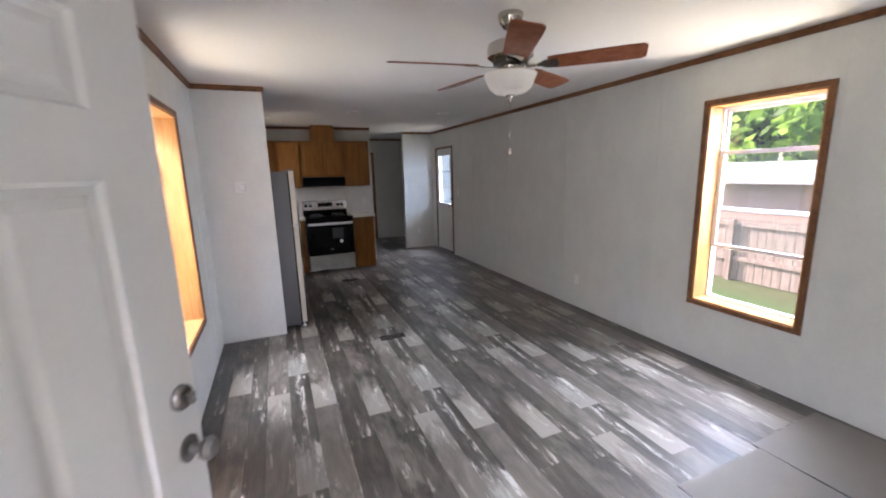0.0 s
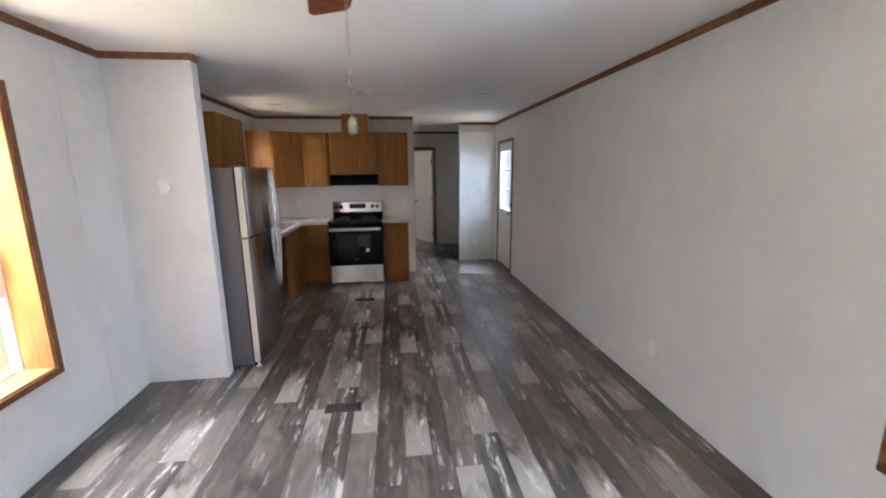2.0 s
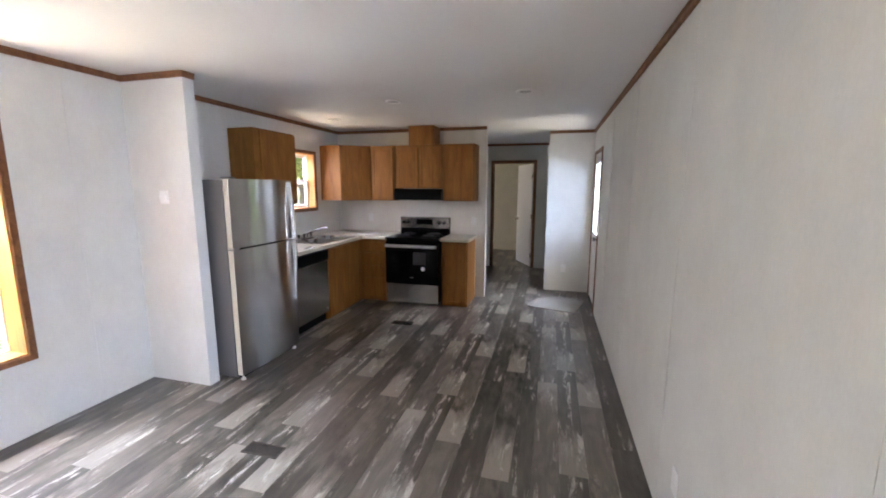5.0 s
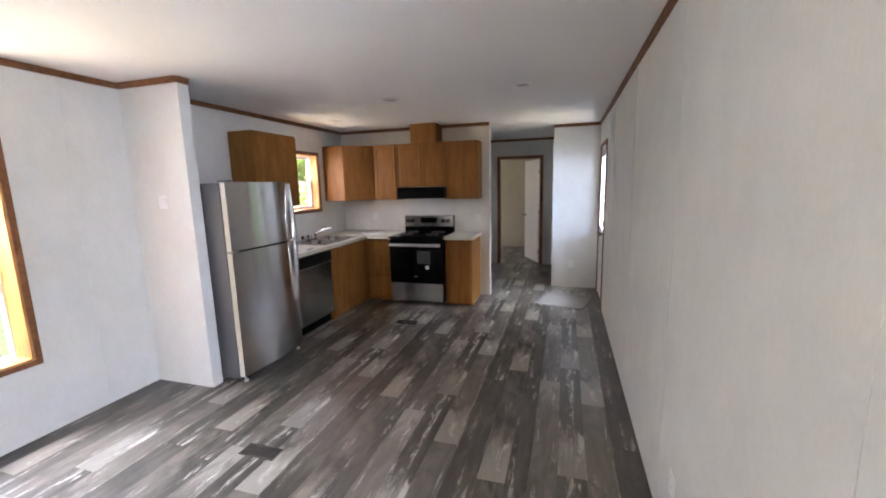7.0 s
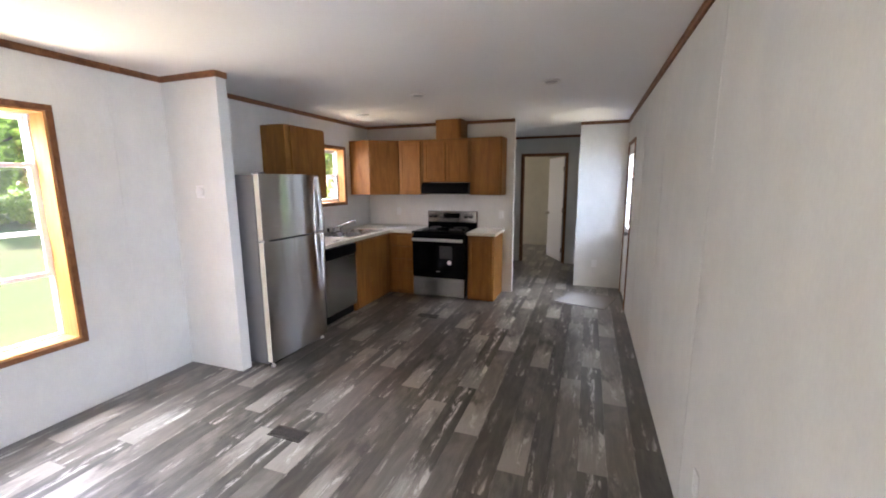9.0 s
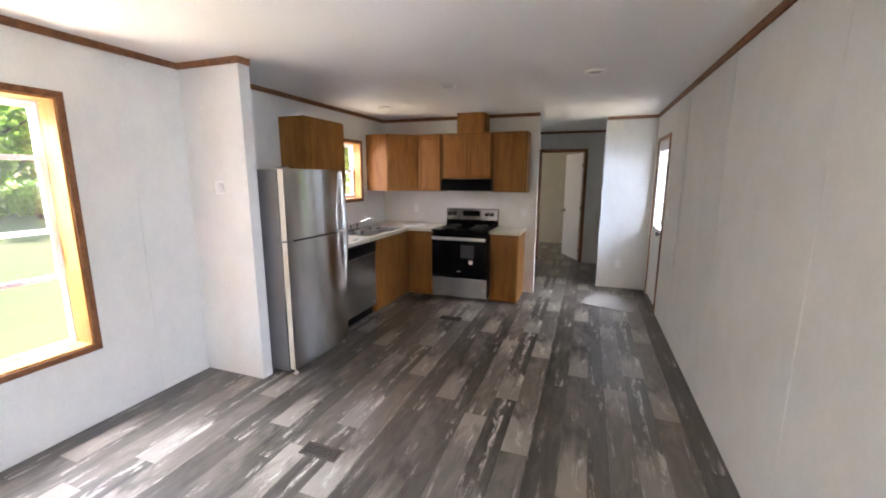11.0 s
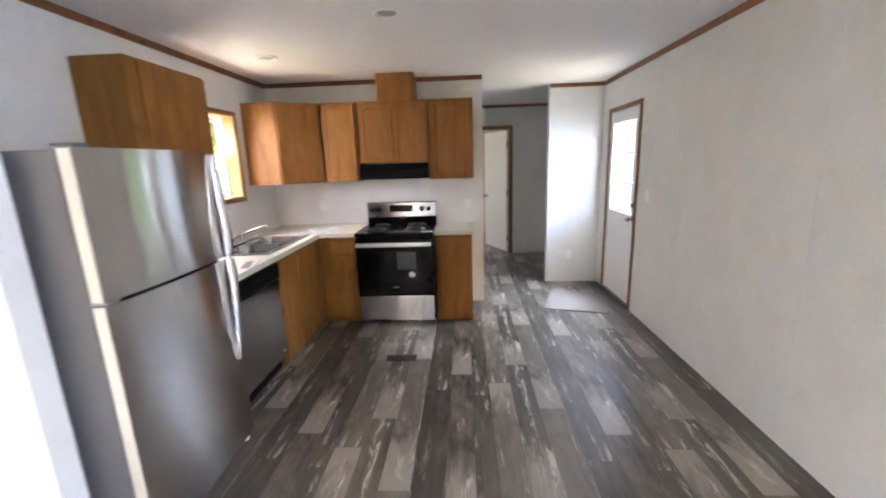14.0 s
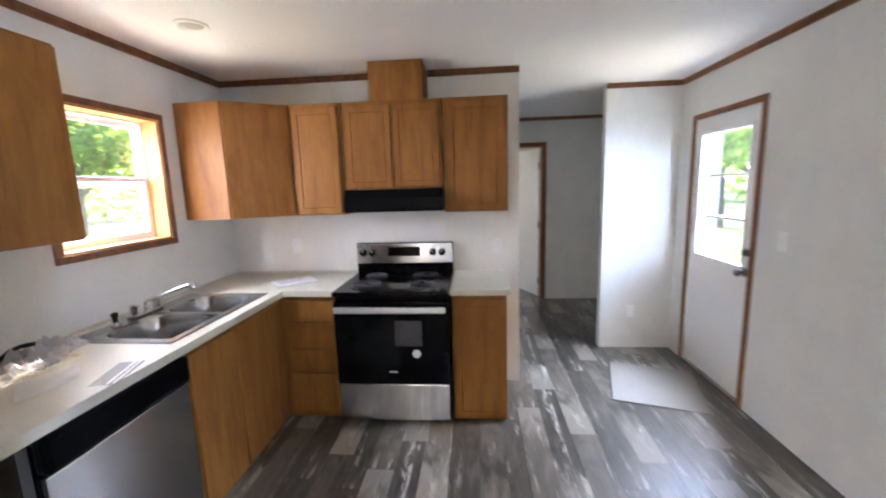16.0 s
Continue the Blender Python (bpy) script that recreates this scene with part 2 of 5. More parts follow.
M_SUB = surface("floor_joint", (0.05, 0.046, 0.042), 0.8)
M_VINYL = surface("white_vinyl", (0.80, 0.80, 0.80), 0.4, vary=0.03, relief=0.03)
M_DOOR = surface("door_paint", (0.74, 0.73, 0.69), 0.42, vary=0.03, grain=60, relief=0.06)
M_STEEL = brushed("stainless", (0.66, 0.655, 0.645), 0.19)
M_SINK = brushed("sink_steel", (0.50, 0.50, 0.50), 0.22, 0.0)
M_NICKEL = brushed("brushed_nickel", (0.56, 0.52, 0.46), 0.13, 0.0)
M_CHROME = surface("chrome", (0.72, 0.72, 0.72), 0.12, 1.0, 0.03, relief=0)
M_CASE = surface("fridge_side", (0.135, 0.134, 0.133), 0.40, 0.4, 0.08, grain=200, relief=0.1)
M_CREAM = surface("door_edge_cream", (0.58, 0.53, 0.42), 0.4, vary=0.04, relief=0.03)
M_BLACK = surface("black_enamel", (0.003, 0.003, 0.0035), 0.14, vary=0.2, relief=0, spec=0.12)
M_BLACKP = surface("black_plastic", (0.004, 0.004, 0.0045), 0.34, vary=0.2, relief=0.03, spec=0.07)
M_OVENGL = surface("oven_glass", (0.004, 0.004, 0.005), 0.09, vary=0.2, relief=0, spec=0.2)
M_CARD = surface("card_behind_glass", (0.06, 0.06, 0.063), 0.12, vary=0.25, grain=30, relief=0, spec=0.4)
M_COIL = surface("coil_iron", (0.025, 0.024, 0.024), 0.5, 0.5, 0.2)
M_DRIP = surface("drip_enamel", (0.010, 0.010, 0.011), 0.22, vary=0.2, relief=0)
M_BAR = surface("polished_bar", (0.66, 0.655, 0.645), 0.30, 1.0, 0.03, relief=0)
M_LAMIN = surface("laminate_top", (0.56, 0.53, 0.42), 0.34, vary=0.05, grain=120, blot=8, relief=0.05)
M_BLADE = wood("blade_cherry", (0.30, 0.10, 0.045), (0.20, 0.06, 0.026), 0.20, (9, 9, 9))
M_BOWL = surface("frosted_bowl", (0.86, 0.82, 0.74), 0.38, vary=0.04, grain=14, blot=5, relief=0.04)
M_LENS = surface("unlit_lens", (0.34, 0.335, 0.32), 0.3, vary=0.05, relief=0)
M_PLATE = surface("switch_plate", (0.80, 0.79, 0.75), 0.38, vary=0.02, relief=0)
M_MAT = surface("grey_board", (0.27, 0.255, 0.23), 0.88, vary=0.08, grain=150, blot=4, relief=0.3, spec=0.2)
M_MATEDGE = surface("board_edge", (0.03, 0.03, 0.03), 0.8)
M_VENT = surface("vent_metal", (0.085, 0.075, 0.062), 0.5, 0.3, 0.15)
M_PAPER = surface("paper", (0.82, 0.81, 0.79), 0.6, vary=0.03, relief=0.05)
M_BAG = film_material()
M_GLASS = glass("window_glass", haze=0.007)
# the second mesh carries extra tan haze for the kitchen window's pale view
M_MESH, M_HAZEMESH = screen_material("insect_mesh", 0.035), screen_material("hazy_mesh", 0.05)
M_DARK = surface("dark_trim", (0.10, 0.075, 0.06), 0.5)
M_BRONZE = surface("knob_bronze", (0.20, 0.185, 0.17), 0.26, 0.9, 0.1)
M_INK = surface("grey_ink", (0.25, 0.25, 0.26), 0.5)


# ---- mesh helpers ----
def box(bm, x0, x1, y0, y1, z0, z1, bevel=0.0):
    """Add a box; bevel rounds its edges."""
    m = Matrix.LocRotScale(((x0 + x1) / 2, (y0 + y1) / 2, (z0 + z1) / 2), None, (abs(x1 - x0), abs(y1 - y0), abs(z1 - z0)))
    made = bmesh.ops.create_cube(bm, size=1, matrix=m)
    if bevel:
        edges = {e for v in made["verts"] for e in v.link_edges}
        bmesh.ops.bevel(bm, geom=list(edges), offset=bevel, segments=2, affect="EDGES", profile=0.6)
    return bm


def boxes(*rows, bevel=0.0):
    bm = bmesh.new()
    for r in rows:
        box(bm, *r, bevel=bevel)
    return bm


def prism(bm, pts, z0, z1):
    """Extrude a flat outline (x, y) from z0 to z1."""
    lo = [bm.verts.new((x, y, z0)) for x, y in pts]
    hi = [bm.verts.new((x, y, z1)) for x, y in pts]
    bm.faces.new(lo[::-1]), bm.faces.new(hi)
    for i in range(len(pts)):
        j = (i + 1) % len(pts)
        bm.faces.new((lo[i], lo[j], hi[j], hi[i]))
    return bm


def lathe(bm, profile, at=(0, 0, 0), seg=28, axis="Z"):
    """Turn (radius, height) pairs round an axis."""
    rings = []
    for r, h in profile:
        ring = []
        for k in range(seg):
            a = 2 * math.pi * k / seg
            u, v = r * math.cos(a), r * math.sin(a)
            co = {"Z": (u, v, h), "X": (h, u, v), "Y": (u, h, v)}[axis]
            ring.append(bm.verts.new(Vector(at) + Vector(co)))
        rings.append(ring)
    for a, b in zip(rings, rings[1:]):
        for k in range(seg):
            bm.faces.new((a[k], a[(k + 1) % seg], b[(k + 1) % seg], b[k]))
    bm.faces.new(rings[0][::-1]), bm.faces.new(rings[-1])
    bmesh.ops.recalc_face_normals(bm, faces=bm.faces)
    return bm


def tube(bm, path, r, seg=10):
    """A round bar along a path of points."""
    path = [Vector(p) for p in path]
    rings = []
    for i, p in enumerate(path):
        d = (path[min(i + 1, len(path) - 1)] - path[max(i - 1, 0)]).normalized()
        q = d.to_track_quat("Z", "Y")
        rr = r[i] if isinstance(r, (list, tuple)) else r
        rings.append([bm.verts.new(p + q @ Vector((rr * math.cos(2 * math.pi * k / seg), rr * math.sin(2 * math.pi * k / seg), 0))) for k in range(seg)])
    for a, b in zip(rings, rings[1:]):
        for k in range(seg):
            bm.faces.new((a[k], a[(k + 1) % seg], b[(k + 1) % seg], b[k]))
    bm.faces.new(rings[0][::-1]), bm.faces.new(rings[-1])
    return bm


def smooth_curve(pts, steps=6):
    """Catmull-Rom through the points."""
    pts = [Vector(p) for p in pts]
    out = []
    for i in range(len(pts) - 1):
        a, b, c, d = pts[max(i - 1, 0)], pts[i], pts[i + 1], pts[min(i + 2, len(pts) - 1)]
        for s in range(steps):
            t = s / steps
            out.append(0.5 * (2 * b + (c - a) * t + (2 * a - 5 * b + 4 * c - d) * t * t + (3 * b - a - 3 * c + d) * t ** 3))
    return out + [pts[-1]]


def world_of(ob):
    return world_of(ob.parent) @ ob.matrix_parent_inverse @ ob.matrix_basis if ob.parent else ob.matrix_basis


def mesh_object(name, bm, material, smooth=False):
    me = bpy.data.meshes.new(name)
    bm.to_mesh(me)
    bm.free()
    me.materials.append(material)
    if smooth:
        me.shade_smooth()
        me.set_sharp_from_angle(angle=radians(38))
    return new(name, me)


def part(name, bm, material, parent, label="", smooth=False, local=False):
    """One mesh under a thing or a part. Built in world metres unless local."""
    ob = mesh_object(name, bm, material, smooth)
    ob.parent = parent
    if not local:
        ob.matrix_parent_inverse = world_of(parent).inverted()
    return tagged(ob, label)


def thing(name, label, category, at=(0, 0, 0), group="", kind="", m=None):
    ob = new(name)
    ob.empty_display_size = 0.1
    ob.matrix_basis = m if m else Matrix.Translation(at)
    return tagged(ob, label, category, group, kind)


def structure(name, bm, material, label, category=""):
    return tagged(mesh_object(name, bm, material), label, category or name.split("_")[0], "", "structure")


def pierced(bm, fixed, u0, u1, z0, z1, holes, axis):
    """A wall slab between two fixed faces, cut by holes (u0, u1, z0, z1), as closed cells."""
    us = sorted({u0, u1, *(h[0] for h in holes), *(h[1] for h in holes)})
    zs = sorted({z0, z1, *(h[2] for h in holes), *(h[3] for h in holes)})
    for a, b in zip(us, us[1:]):
        run = None
        for c, d in zip(zs, zs[1:]):
            open_here = any(h[0] <= a and b <= h[1] and h[2] <= c and d <= h[3] for h in holes)
            if not open_here:
                run = (run[0], d) if run else (c, d)
            if (open_here or d == zs[-1]) and run:
                if axis == "y":
                    box(bm, fixed[0], fixed[1], a, b, *run)
                else:
                    box(bm, a, b, fixed[0], fixed[1], *run)
                run = None
    return bm


# ---- large structure ----
TRIMW = 0.037
# clear openings, inside the trim
HOLE_L = (2.492, 3.230, 0.524, 2.032)
HOLE_R = (1.232, 1.963, 0.497, 2.038)
HOLE_K = (5.832, 6.528, 1.292, 2.020)
HOLE_FD = (-0.72, 0.17, 0.0, 2.03)
HOLE_BD = (6.865, 7.63, 0.0, 2.03)
HOLE_HD = (1.375, 2.155, 0.0, 2.045)
HOLE_BW = (10.2, 11.0, 0.9, 1.9)

w = structure("wall_west", pierced(bmesh.new(), (XW - WT, XW), YS - WT, YB + WT, -0.3, CEIL, [HOLE_L, HOLE_K, HOLE_FD, HOLE_BW], "y"), M_WALL, "pale grey vinyl-faced long wall with two windows")
wall_west = w
wall_east = structure("wall_east", pierced(bmesh.new(), (XE, XE + WT), YS - WT, YB + WT, -0.3, CEIL, [HOLE_R, HOLE_BD], "y"), M_WALL, "pale grey vinyl-faced long wall with upright seams")
structure("wall_south", boxes((XW, XE, YS - WT, YS, -0.3, CEIL)), M_WALL, "plain pale end wall of the living room")
structure("wall_stub", boxes((XW, -0.09, 4.01, 4.105, 0, CEIL)), M_WALL, "short pale partition beside the refrigerator")
structure("wall_kitchen", boxes((XW, 1.605, YK, YK + 0.09, 0, CEIL)), M_SPLASH, "pale kitchen wall behind the stove")
structure("wall_closet", boxes((2.43, XE, YC, YC + 0.09, 0, CEIL)), M_WALL, "short pale partition beside the back door")
structure("wall_hall", pierced(bmesh.new(), (YN, YN + 0.09), XW, XE, 0, CEIL, [HOLE_HD], "x"), M_WALL, "dim grey hall wall with a doorway")
structure("wall_hall_side", boxes((0.95, 1.04, YK + 0.09, YN, 0, CEIL)), M_WALL, "plain grey side wall of the hall")
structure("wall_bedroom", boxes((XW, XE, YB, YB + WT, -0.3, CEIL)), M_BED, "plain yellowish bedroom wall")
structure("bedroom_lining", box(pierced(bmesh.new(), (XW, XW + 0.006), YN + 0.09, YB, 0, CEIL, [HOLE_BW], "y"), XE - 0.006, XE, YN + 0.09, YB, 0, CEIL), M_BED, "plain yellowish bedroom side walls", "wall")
structure("ceiling", boxes((XW - WT, XE + WT, YS - WT, YB + WT, CEIL, CEIL + 0.12)), M_CEIL, "smooth off-white ceiling")
structure("roof", boxes((XW - 0.35, XE + 0.35, YS - 0.35, YB + 0.35, CEIL + 0.12, CEIL + 0.2)), M_DARK, "flat roof slab over the house")
floor = structure("floor", boxes((XW - WT, XE + WT, YS - WT, YB + WT, -0.3, -0.006)), M_SUB, "grey weathered-wood vinyl plank floor")

# wall panel seams
for u in (-0.05, 1.17, 2.395, 3.615, 4.845, 6.04):
    z0, z1 = (0.004, CEIL - 0.004)
    if HOLE_R[0] - 0.05 < u < HOLE_R[1] + 0.05:
        continue
    part("batten", boxes((XE - 0.002, XE + 0.001, u - 0.006, u + 0.006, z0, z1)), M_WALL, wall_east)
for u in (1.29, 3.62):
    part("batten", boxes((XW - 0.001, XW + 0.002, u - 0.006, u + 0.006, 0.004, CEIL - 0.004)), M_WALL, wall_west)


def crown(name, a, b, side):
    """Brown moulding along the top of a wall, from a to b; side points into the room."""
    a, b, s = Vector((*a, 0)), Vector((*b, 0)), Vector((*side, 0))
    bm = bmesh.new()
    prof = [(0, 0), (0.011, 0.0), (0.014, 0.008), (0.014, 0.030), (0.022, 0.042), (0, 0.042)]
    ends = []
    for p in (a, b):
        ends.append([bm.verts.new(p + s * d + Vector((0, 0, CEIL - 0.043 + h))) for d, h in prof])
    k = len(prof)
    for i in range(k):
        bm.faces.new((ends[0][i], ends[0][(i + 1) % k], ends[1][(i + 1) % k], ends[1][i]))
    bm.faces.new(ends[0][::-1]), bm.faces.new(ends[1])
    bmesh.ops.recalc_face_normals(bm, faces=bm.faces)
    structure(name, bm, M_TRIM, "brown wooden moulding under the ceiling", "trim")


crown("trim_east", (XE, YS), (XE, YC), (-1, 0))
crown("trim_west_living", (XW, YS), (XW, 4.01), (1, 0))
crown("trim_stub", (XW + 0.015, 4.01), (-0.075, 4.01), (0, -1))
crown("trim_stub_end", (-0.09, 4.01), (-0.09, 4.105), (1, 0))
crown("trim_west_kitchen", (XW, 4.105), (XW, YK), (1, 0))
crown("trim_kitchen_1", (XW + 0.015, YK), (0.57, YK), (0, -1))
crown("trim_kitchen_2", (0.94, YK), (1.605, YK), (0, -1))
crown("trim_closet", (2.43, YC), (XE - 0.015, YC), (0, -1))
crown("trim_hall", (1.04, YN), (XE, YN), (0, -1))


# ---- windows and doors ----
def picture_frame(wall_x, s, hole, width, proud, bottom=True):
    """Casing boards round an opening in a long wall; s points into the room along x."""
    a, b, c, d = hole
    x0, x1 = sorted((wall_x, wall_x + s * proud))
    rows = [(x0, x1, a - width, b + width, d, d + width), (x0, x1, a - width, a, c, d), (x0, x1, b, b + width, c, d)]
    if bottom:
        rows.append((x0, x1, a - width, b + width, c - width, c))
    return rows


def sash(parent, name, x, s, y0, y1, z0, z1, rail=0.029, depth=0.020, material=None):
    mat = material or M_VINYL
    f = part(name, boxes((x - depth / 2, x + depth / 2, y0, y1, z0, z0 + rail), (x - depth / 2, x + depth / 2, y0, y1, z1 - rail, z1),
                         (x - depth / 2, x + depth / 2, y0, y0 + rail * 0.8, z0 + rail, z1 - rail), (x - depth / 2, x + depth / 2, y1 - rail * 0.8, y1, z0 + rail, z1 - rail), bevel=0.003), mat, parent)
    g = part("pane", boxes((x - 0.002, x + 0.002, y0 + rail * 0.7, y1 - rail * 0.7, z0 + rail * 0.8, z1 - rail * 0.8)), M_GLASS, f)
    g.visible_shadow = False
    return f


def house_window(name, wall_x, s, hole, raised, label, deep=0.148):
    """A window of two sashes in a pine-lined opening; raised: how far the lower sash is pushed up."""
    a, b, c, d = hole
    win = thing(name, label, "window", (wall_x, (a + b) / 2, c), kind="structure")
    for r in picture_frame(wall_x, s, hole, TRIMW, 0.014):
        part("casing", boxes(r, bevel=0.003), M_TRIM, win, "brown wooden casing board")
    x0, x1 = sorted((wall_x - s * deep, wall_x + s * 0.004))
    t = 0.012
    part("jamb", boxes((x0, x1, a, a + t, c, d)), M_JAMB, win, "honey pine lining board")
    part("jamb", boxes((x0, x1, b - t, b, c, d)), M_JAMB, win, "honey pine lining board")
    part("head", boxes((x0, x1, a + t, b - t, d - t, d)), M_JAMB, win, "honey pine lining board")
    part("window_sill", boxes((x0, x1, a + t, b - t, c, c + t)), M_JAMB, win, "honey pine sill board")
    xf = wall_x - s * (deep + 0.022)
    fw = 0.024
    part("window_frame", boxes((xf - 0.022, xf + 0.022, a, b, c, c + fw), (xf - 0.022, xf + 0.022, a, b, d - fw, d),
                               (xf - 0.022, xf + 0.022, a, a + fw, c + fw, d - fw), (xf - 0.022, xf + 0.022, b - fw, b, c + fw, d - fw), bevel=0.003), M_VINYL, win, "white vinyl frame")
    mid = (c + d) / 2 - 0.02
    h = (d - c) / 2 - fw + 0.02
    sash(win, "upper_sash", xf - s * 0.011, s, a + fw, b - fw, mid - 0.018, d - fw)
    sash(win, "lower_sash", xf + s * 0.011, s, a + fw, b - fw, c + fw + raised, c + fw + raised + h)
    xs_ = xf - s * 0.029
    sc = part("insect_screen", boxes((xs_ - 0.005, xs_ + 0.005, a + 0.004, b - 0.004, c + 0.004, c + 0.020), (xs_ - 0.005, xs_ + 0.005, a + 0.004, b - 0.004, mid - 0.008, mid + 0.008),
                                     (xs_ - 0.005, xs_ + 0.005, a + 0.004, a + 0.020, c + 0.020, mid - 0.008), (xs_ - 0.005, xs_ + 0.005, b - 0.020, b - 0.004, c + 0.020, mid - 0.008)), M_VINYL, win, "insect screen over the lower half")
    bm = bmesh.new()
    bm.faces.new([bm.verts.new((xs_, y, z)) for y, z in ((a + 0.018, c + 0.018), (b - 0.018, c + 0.018), (b - 0.018, mid - 0.006), (a + 0.018, mid - 0.006))])
    part("mesh", bm, M_MESH if raised else M_HAZEMESH, sc, "fine grey mesh")
    return win


house_window("window_1", XW, 1, HOLE_L, 0.41, "brown-cased window with its lower sash pushed up, over the lawn")
house_window("window_2", XE, -1, HOLE_R, 0.41, "brown-cased window with its lower sash pushed up, towards a wooden fence")
house_window("window_3", XW, 1, HOLE_K, 0.0, "small closed kitchen window in pine casing above the sink", 0.098)

# back door with a nine-light glass
bd = thing("door_back", "white closed back door with a glazed upper half", "door", (XE, 7.25, 0), kind="structure")
for r in picture_frame(XE, -1, HOLE_BD, 0.042, 0.014, False):
    part("casing", boxes((r[0], r[1], r[2], r[3], max(r[4], 0.002), r[5]), bevel=0.003), M_TRIM, bd, "brown wooden casing board")
a, b, c, d = HOLE_BD
ga, gb, gc, gd = 6.965, 7.535, 0.97, 1.90
x0, x1 = XE + 0.012, XE + 0.054
leaf = part("leaf", boxes((x0, x1, a + 0.004, ga, 0.034, d - 0.004), (x0, x1, gb, b - 0.004, 0.034, d - 0.004), (x0, x1, ga, gb, 0.034, gc), (x0, x1, ga, gb, gd, d - 0.004)), M_DOOR, bd, "white painted steel leaf")
part("lite_frame", boxes((x0 - 0.010, x0 + 0.001, ga - 0.025, ga, gc - 0.025, gd + 0.025), (x0 - 0.010, x0 + 0.001, gb, gb + 0.025, gc - 0.025, gd + 0.025),
                         (x0 - 0.010, x0 + 0.001, ga, gb, gc - 0.025, gc), (x0 - 0.010, x0 + 0.001, ga, gb, gd, gd + 0.025), bevel=0.003), M_DOOR, leaf)
for k in (1, 2):
    z = gc + (gd - gc) * k / 3
    part("muntin", boxes((x0 - 0.002, x0 + 0.020, ga, gb, z - 0.009, z + 0.009), bevel=0.002), M_DOOR, leaf)
g = part("pane", boxes((x0 + 0.022, x0 + 0.027, ga - 0.004, gb + 0.004, gc - 0.004, gd + 0.004)), M_GLASS, leaf)
g.visible_shadow = False
part("threshold", boxes((XE - 0.012, XE + WT, a, b, -0.005, 0.020), bevel=0.003), M_VENT, bd, "dark metal threshold")
kn = lathe(bmesh.new(), [(0.030, 0.0), (0.031, -0.006), (0.012, -0.010), (0.011, -0.030), (0.024, -0.040), (0.028, -0.052), (0.022, -0.064), (0.006, -0.067)], (x0, 6.925, 0.935), 20, "X")
part("door_handle", kn, M_BRONZE, bd, "round dark nickel knob", True)
part("deadbolt", lathe(bmesh.new(), [(0.027, 0.0), (0.025, -0.012), (0.010, -0.016)], (x0, 6.925, 1.07), 20, "X"), M_BRONZE, bd, "dark nickel deadbolt", True)
part("thumb_turn", boxes((x0 - 0.030, x0 - 0.012, 6.918, 6.932, 1.05, 1.09), bevel=0.003), M_BRONZE, bd)


def panel_leaf(bm, w, h, t, panels):
    """A moulded door leaf along +x from the hinge, thickness along y, with raised panels on both faces."""
    xs = sorted({0, w, *(p[0] for p in panels), *(p[1] for p in panels)})
    zs = sorted({0, h, *(p[2] for p in panels), *(p[3] for p in panels)})
    for face in (-1, 1):
        y = face * t / 2
        def quad(pts):
            vs = [bm.verts.new(p) for p in pts]
            bm.faces.new(vs)
        for x_a, x_b in zip(xs, xs[1:]):
            for z_a, z_b in zip(zs, zs[1:]):
                p = next((p for p in panels if p[0] <= x_a and x_b <= p[1] and p[2] <= z_a and z_b <= p[3]), None)
                if p is None:
                    quad([(x_a, y, z_a), (x_b, y, z_a), (x_b, y, z_b), (x_a, y, z_b)])
        for p in panels:
            rings = [(0, 0), (0.009, -0.012), (0.026, -0.012), (0.048, -0.003)]
            loops = [[(p[0] + i, y + face * dy, p[2] + i), (p[1] - i, y + face * dy, p[2] + i), (p[1] - i, y + face * dy, p[3] - i), (p[0] + i, y + face * dy, p[3] - i)] for i, dy in rings]
            for la, lb in zip(loops, loops[1:]):
                for k in range(4):
                    quad([la[k], la[(k + 1) % 4], lb[(k + 1) % 4], lb[k]])
            quad(loops[-1])
    for pts in ([(0, -1, 0), (0, 1, 0), (0, 1, h), (0, -1, h)], [(w, -1, 0), (w, 1, 0), (w, 1, h), (w, -1, h)], [(0, -1, 0), (w, -1, 0), (w, 1, 0), (0, 1, 0)], [(0, -1, h), (w, -1, h), (w, 1, h), (0, 1, h)]):
        bm.faces.new([bm.verts.new((x, y * t / 2, z)) for x, y, z in pts])
    bmesh.ops.remove_doubles(bm, verts=bm.verts, dist=0.0002)
    bmesh.ops.recalc_face_normals(bm, faces=bm.faces)
    return bm


KNOB = [(0.033, 0.0), (0.034, 0.006), (0.014, 0.011), (0.012, 0.032), (0.025, 0.042), (0.030, 0.056), (0.023, 0.068), (0.006, 0.071)]
# front door, swung in towards the wall
FW, FH = 0.86, 2.01
hinge, tip = Vector((XW + 0.012, 0.14)), Vector((-0.318, 0.95))
ang = math.degrees(math.atan2(tip.y - hinge.y, tip.x - hinge.x))
fd = thing("door_front", "white six-panel front door swung open, with dark knob and deadbolt", "door", kind="structure", m=pose(hinge.x, hinge.y, 0.012, 0, 0, ang))
pan = [(x0_, x1_, z0_, z1_) for z0_, z1_ in ((1.72, 1.895), (0.86, 1.588), (0.20, 0.72)) for x0_, x1_ in ((0.165, 0.395), (0.465, 0.695))]
part("leaf", panel_leaf(bmesh.new(), FW, FH, 0.044, pan), M_DOOR, fd, "white moulded six-panel leaf", local=True)
part("door_handle", lathe(bmesh.new(), [(r, -0.022 - h) for r, h in KNOB], (0.80, 0, 0.92), 22, "Y"), M_BRONZE, fd, "round dark nickel knob", True, True)
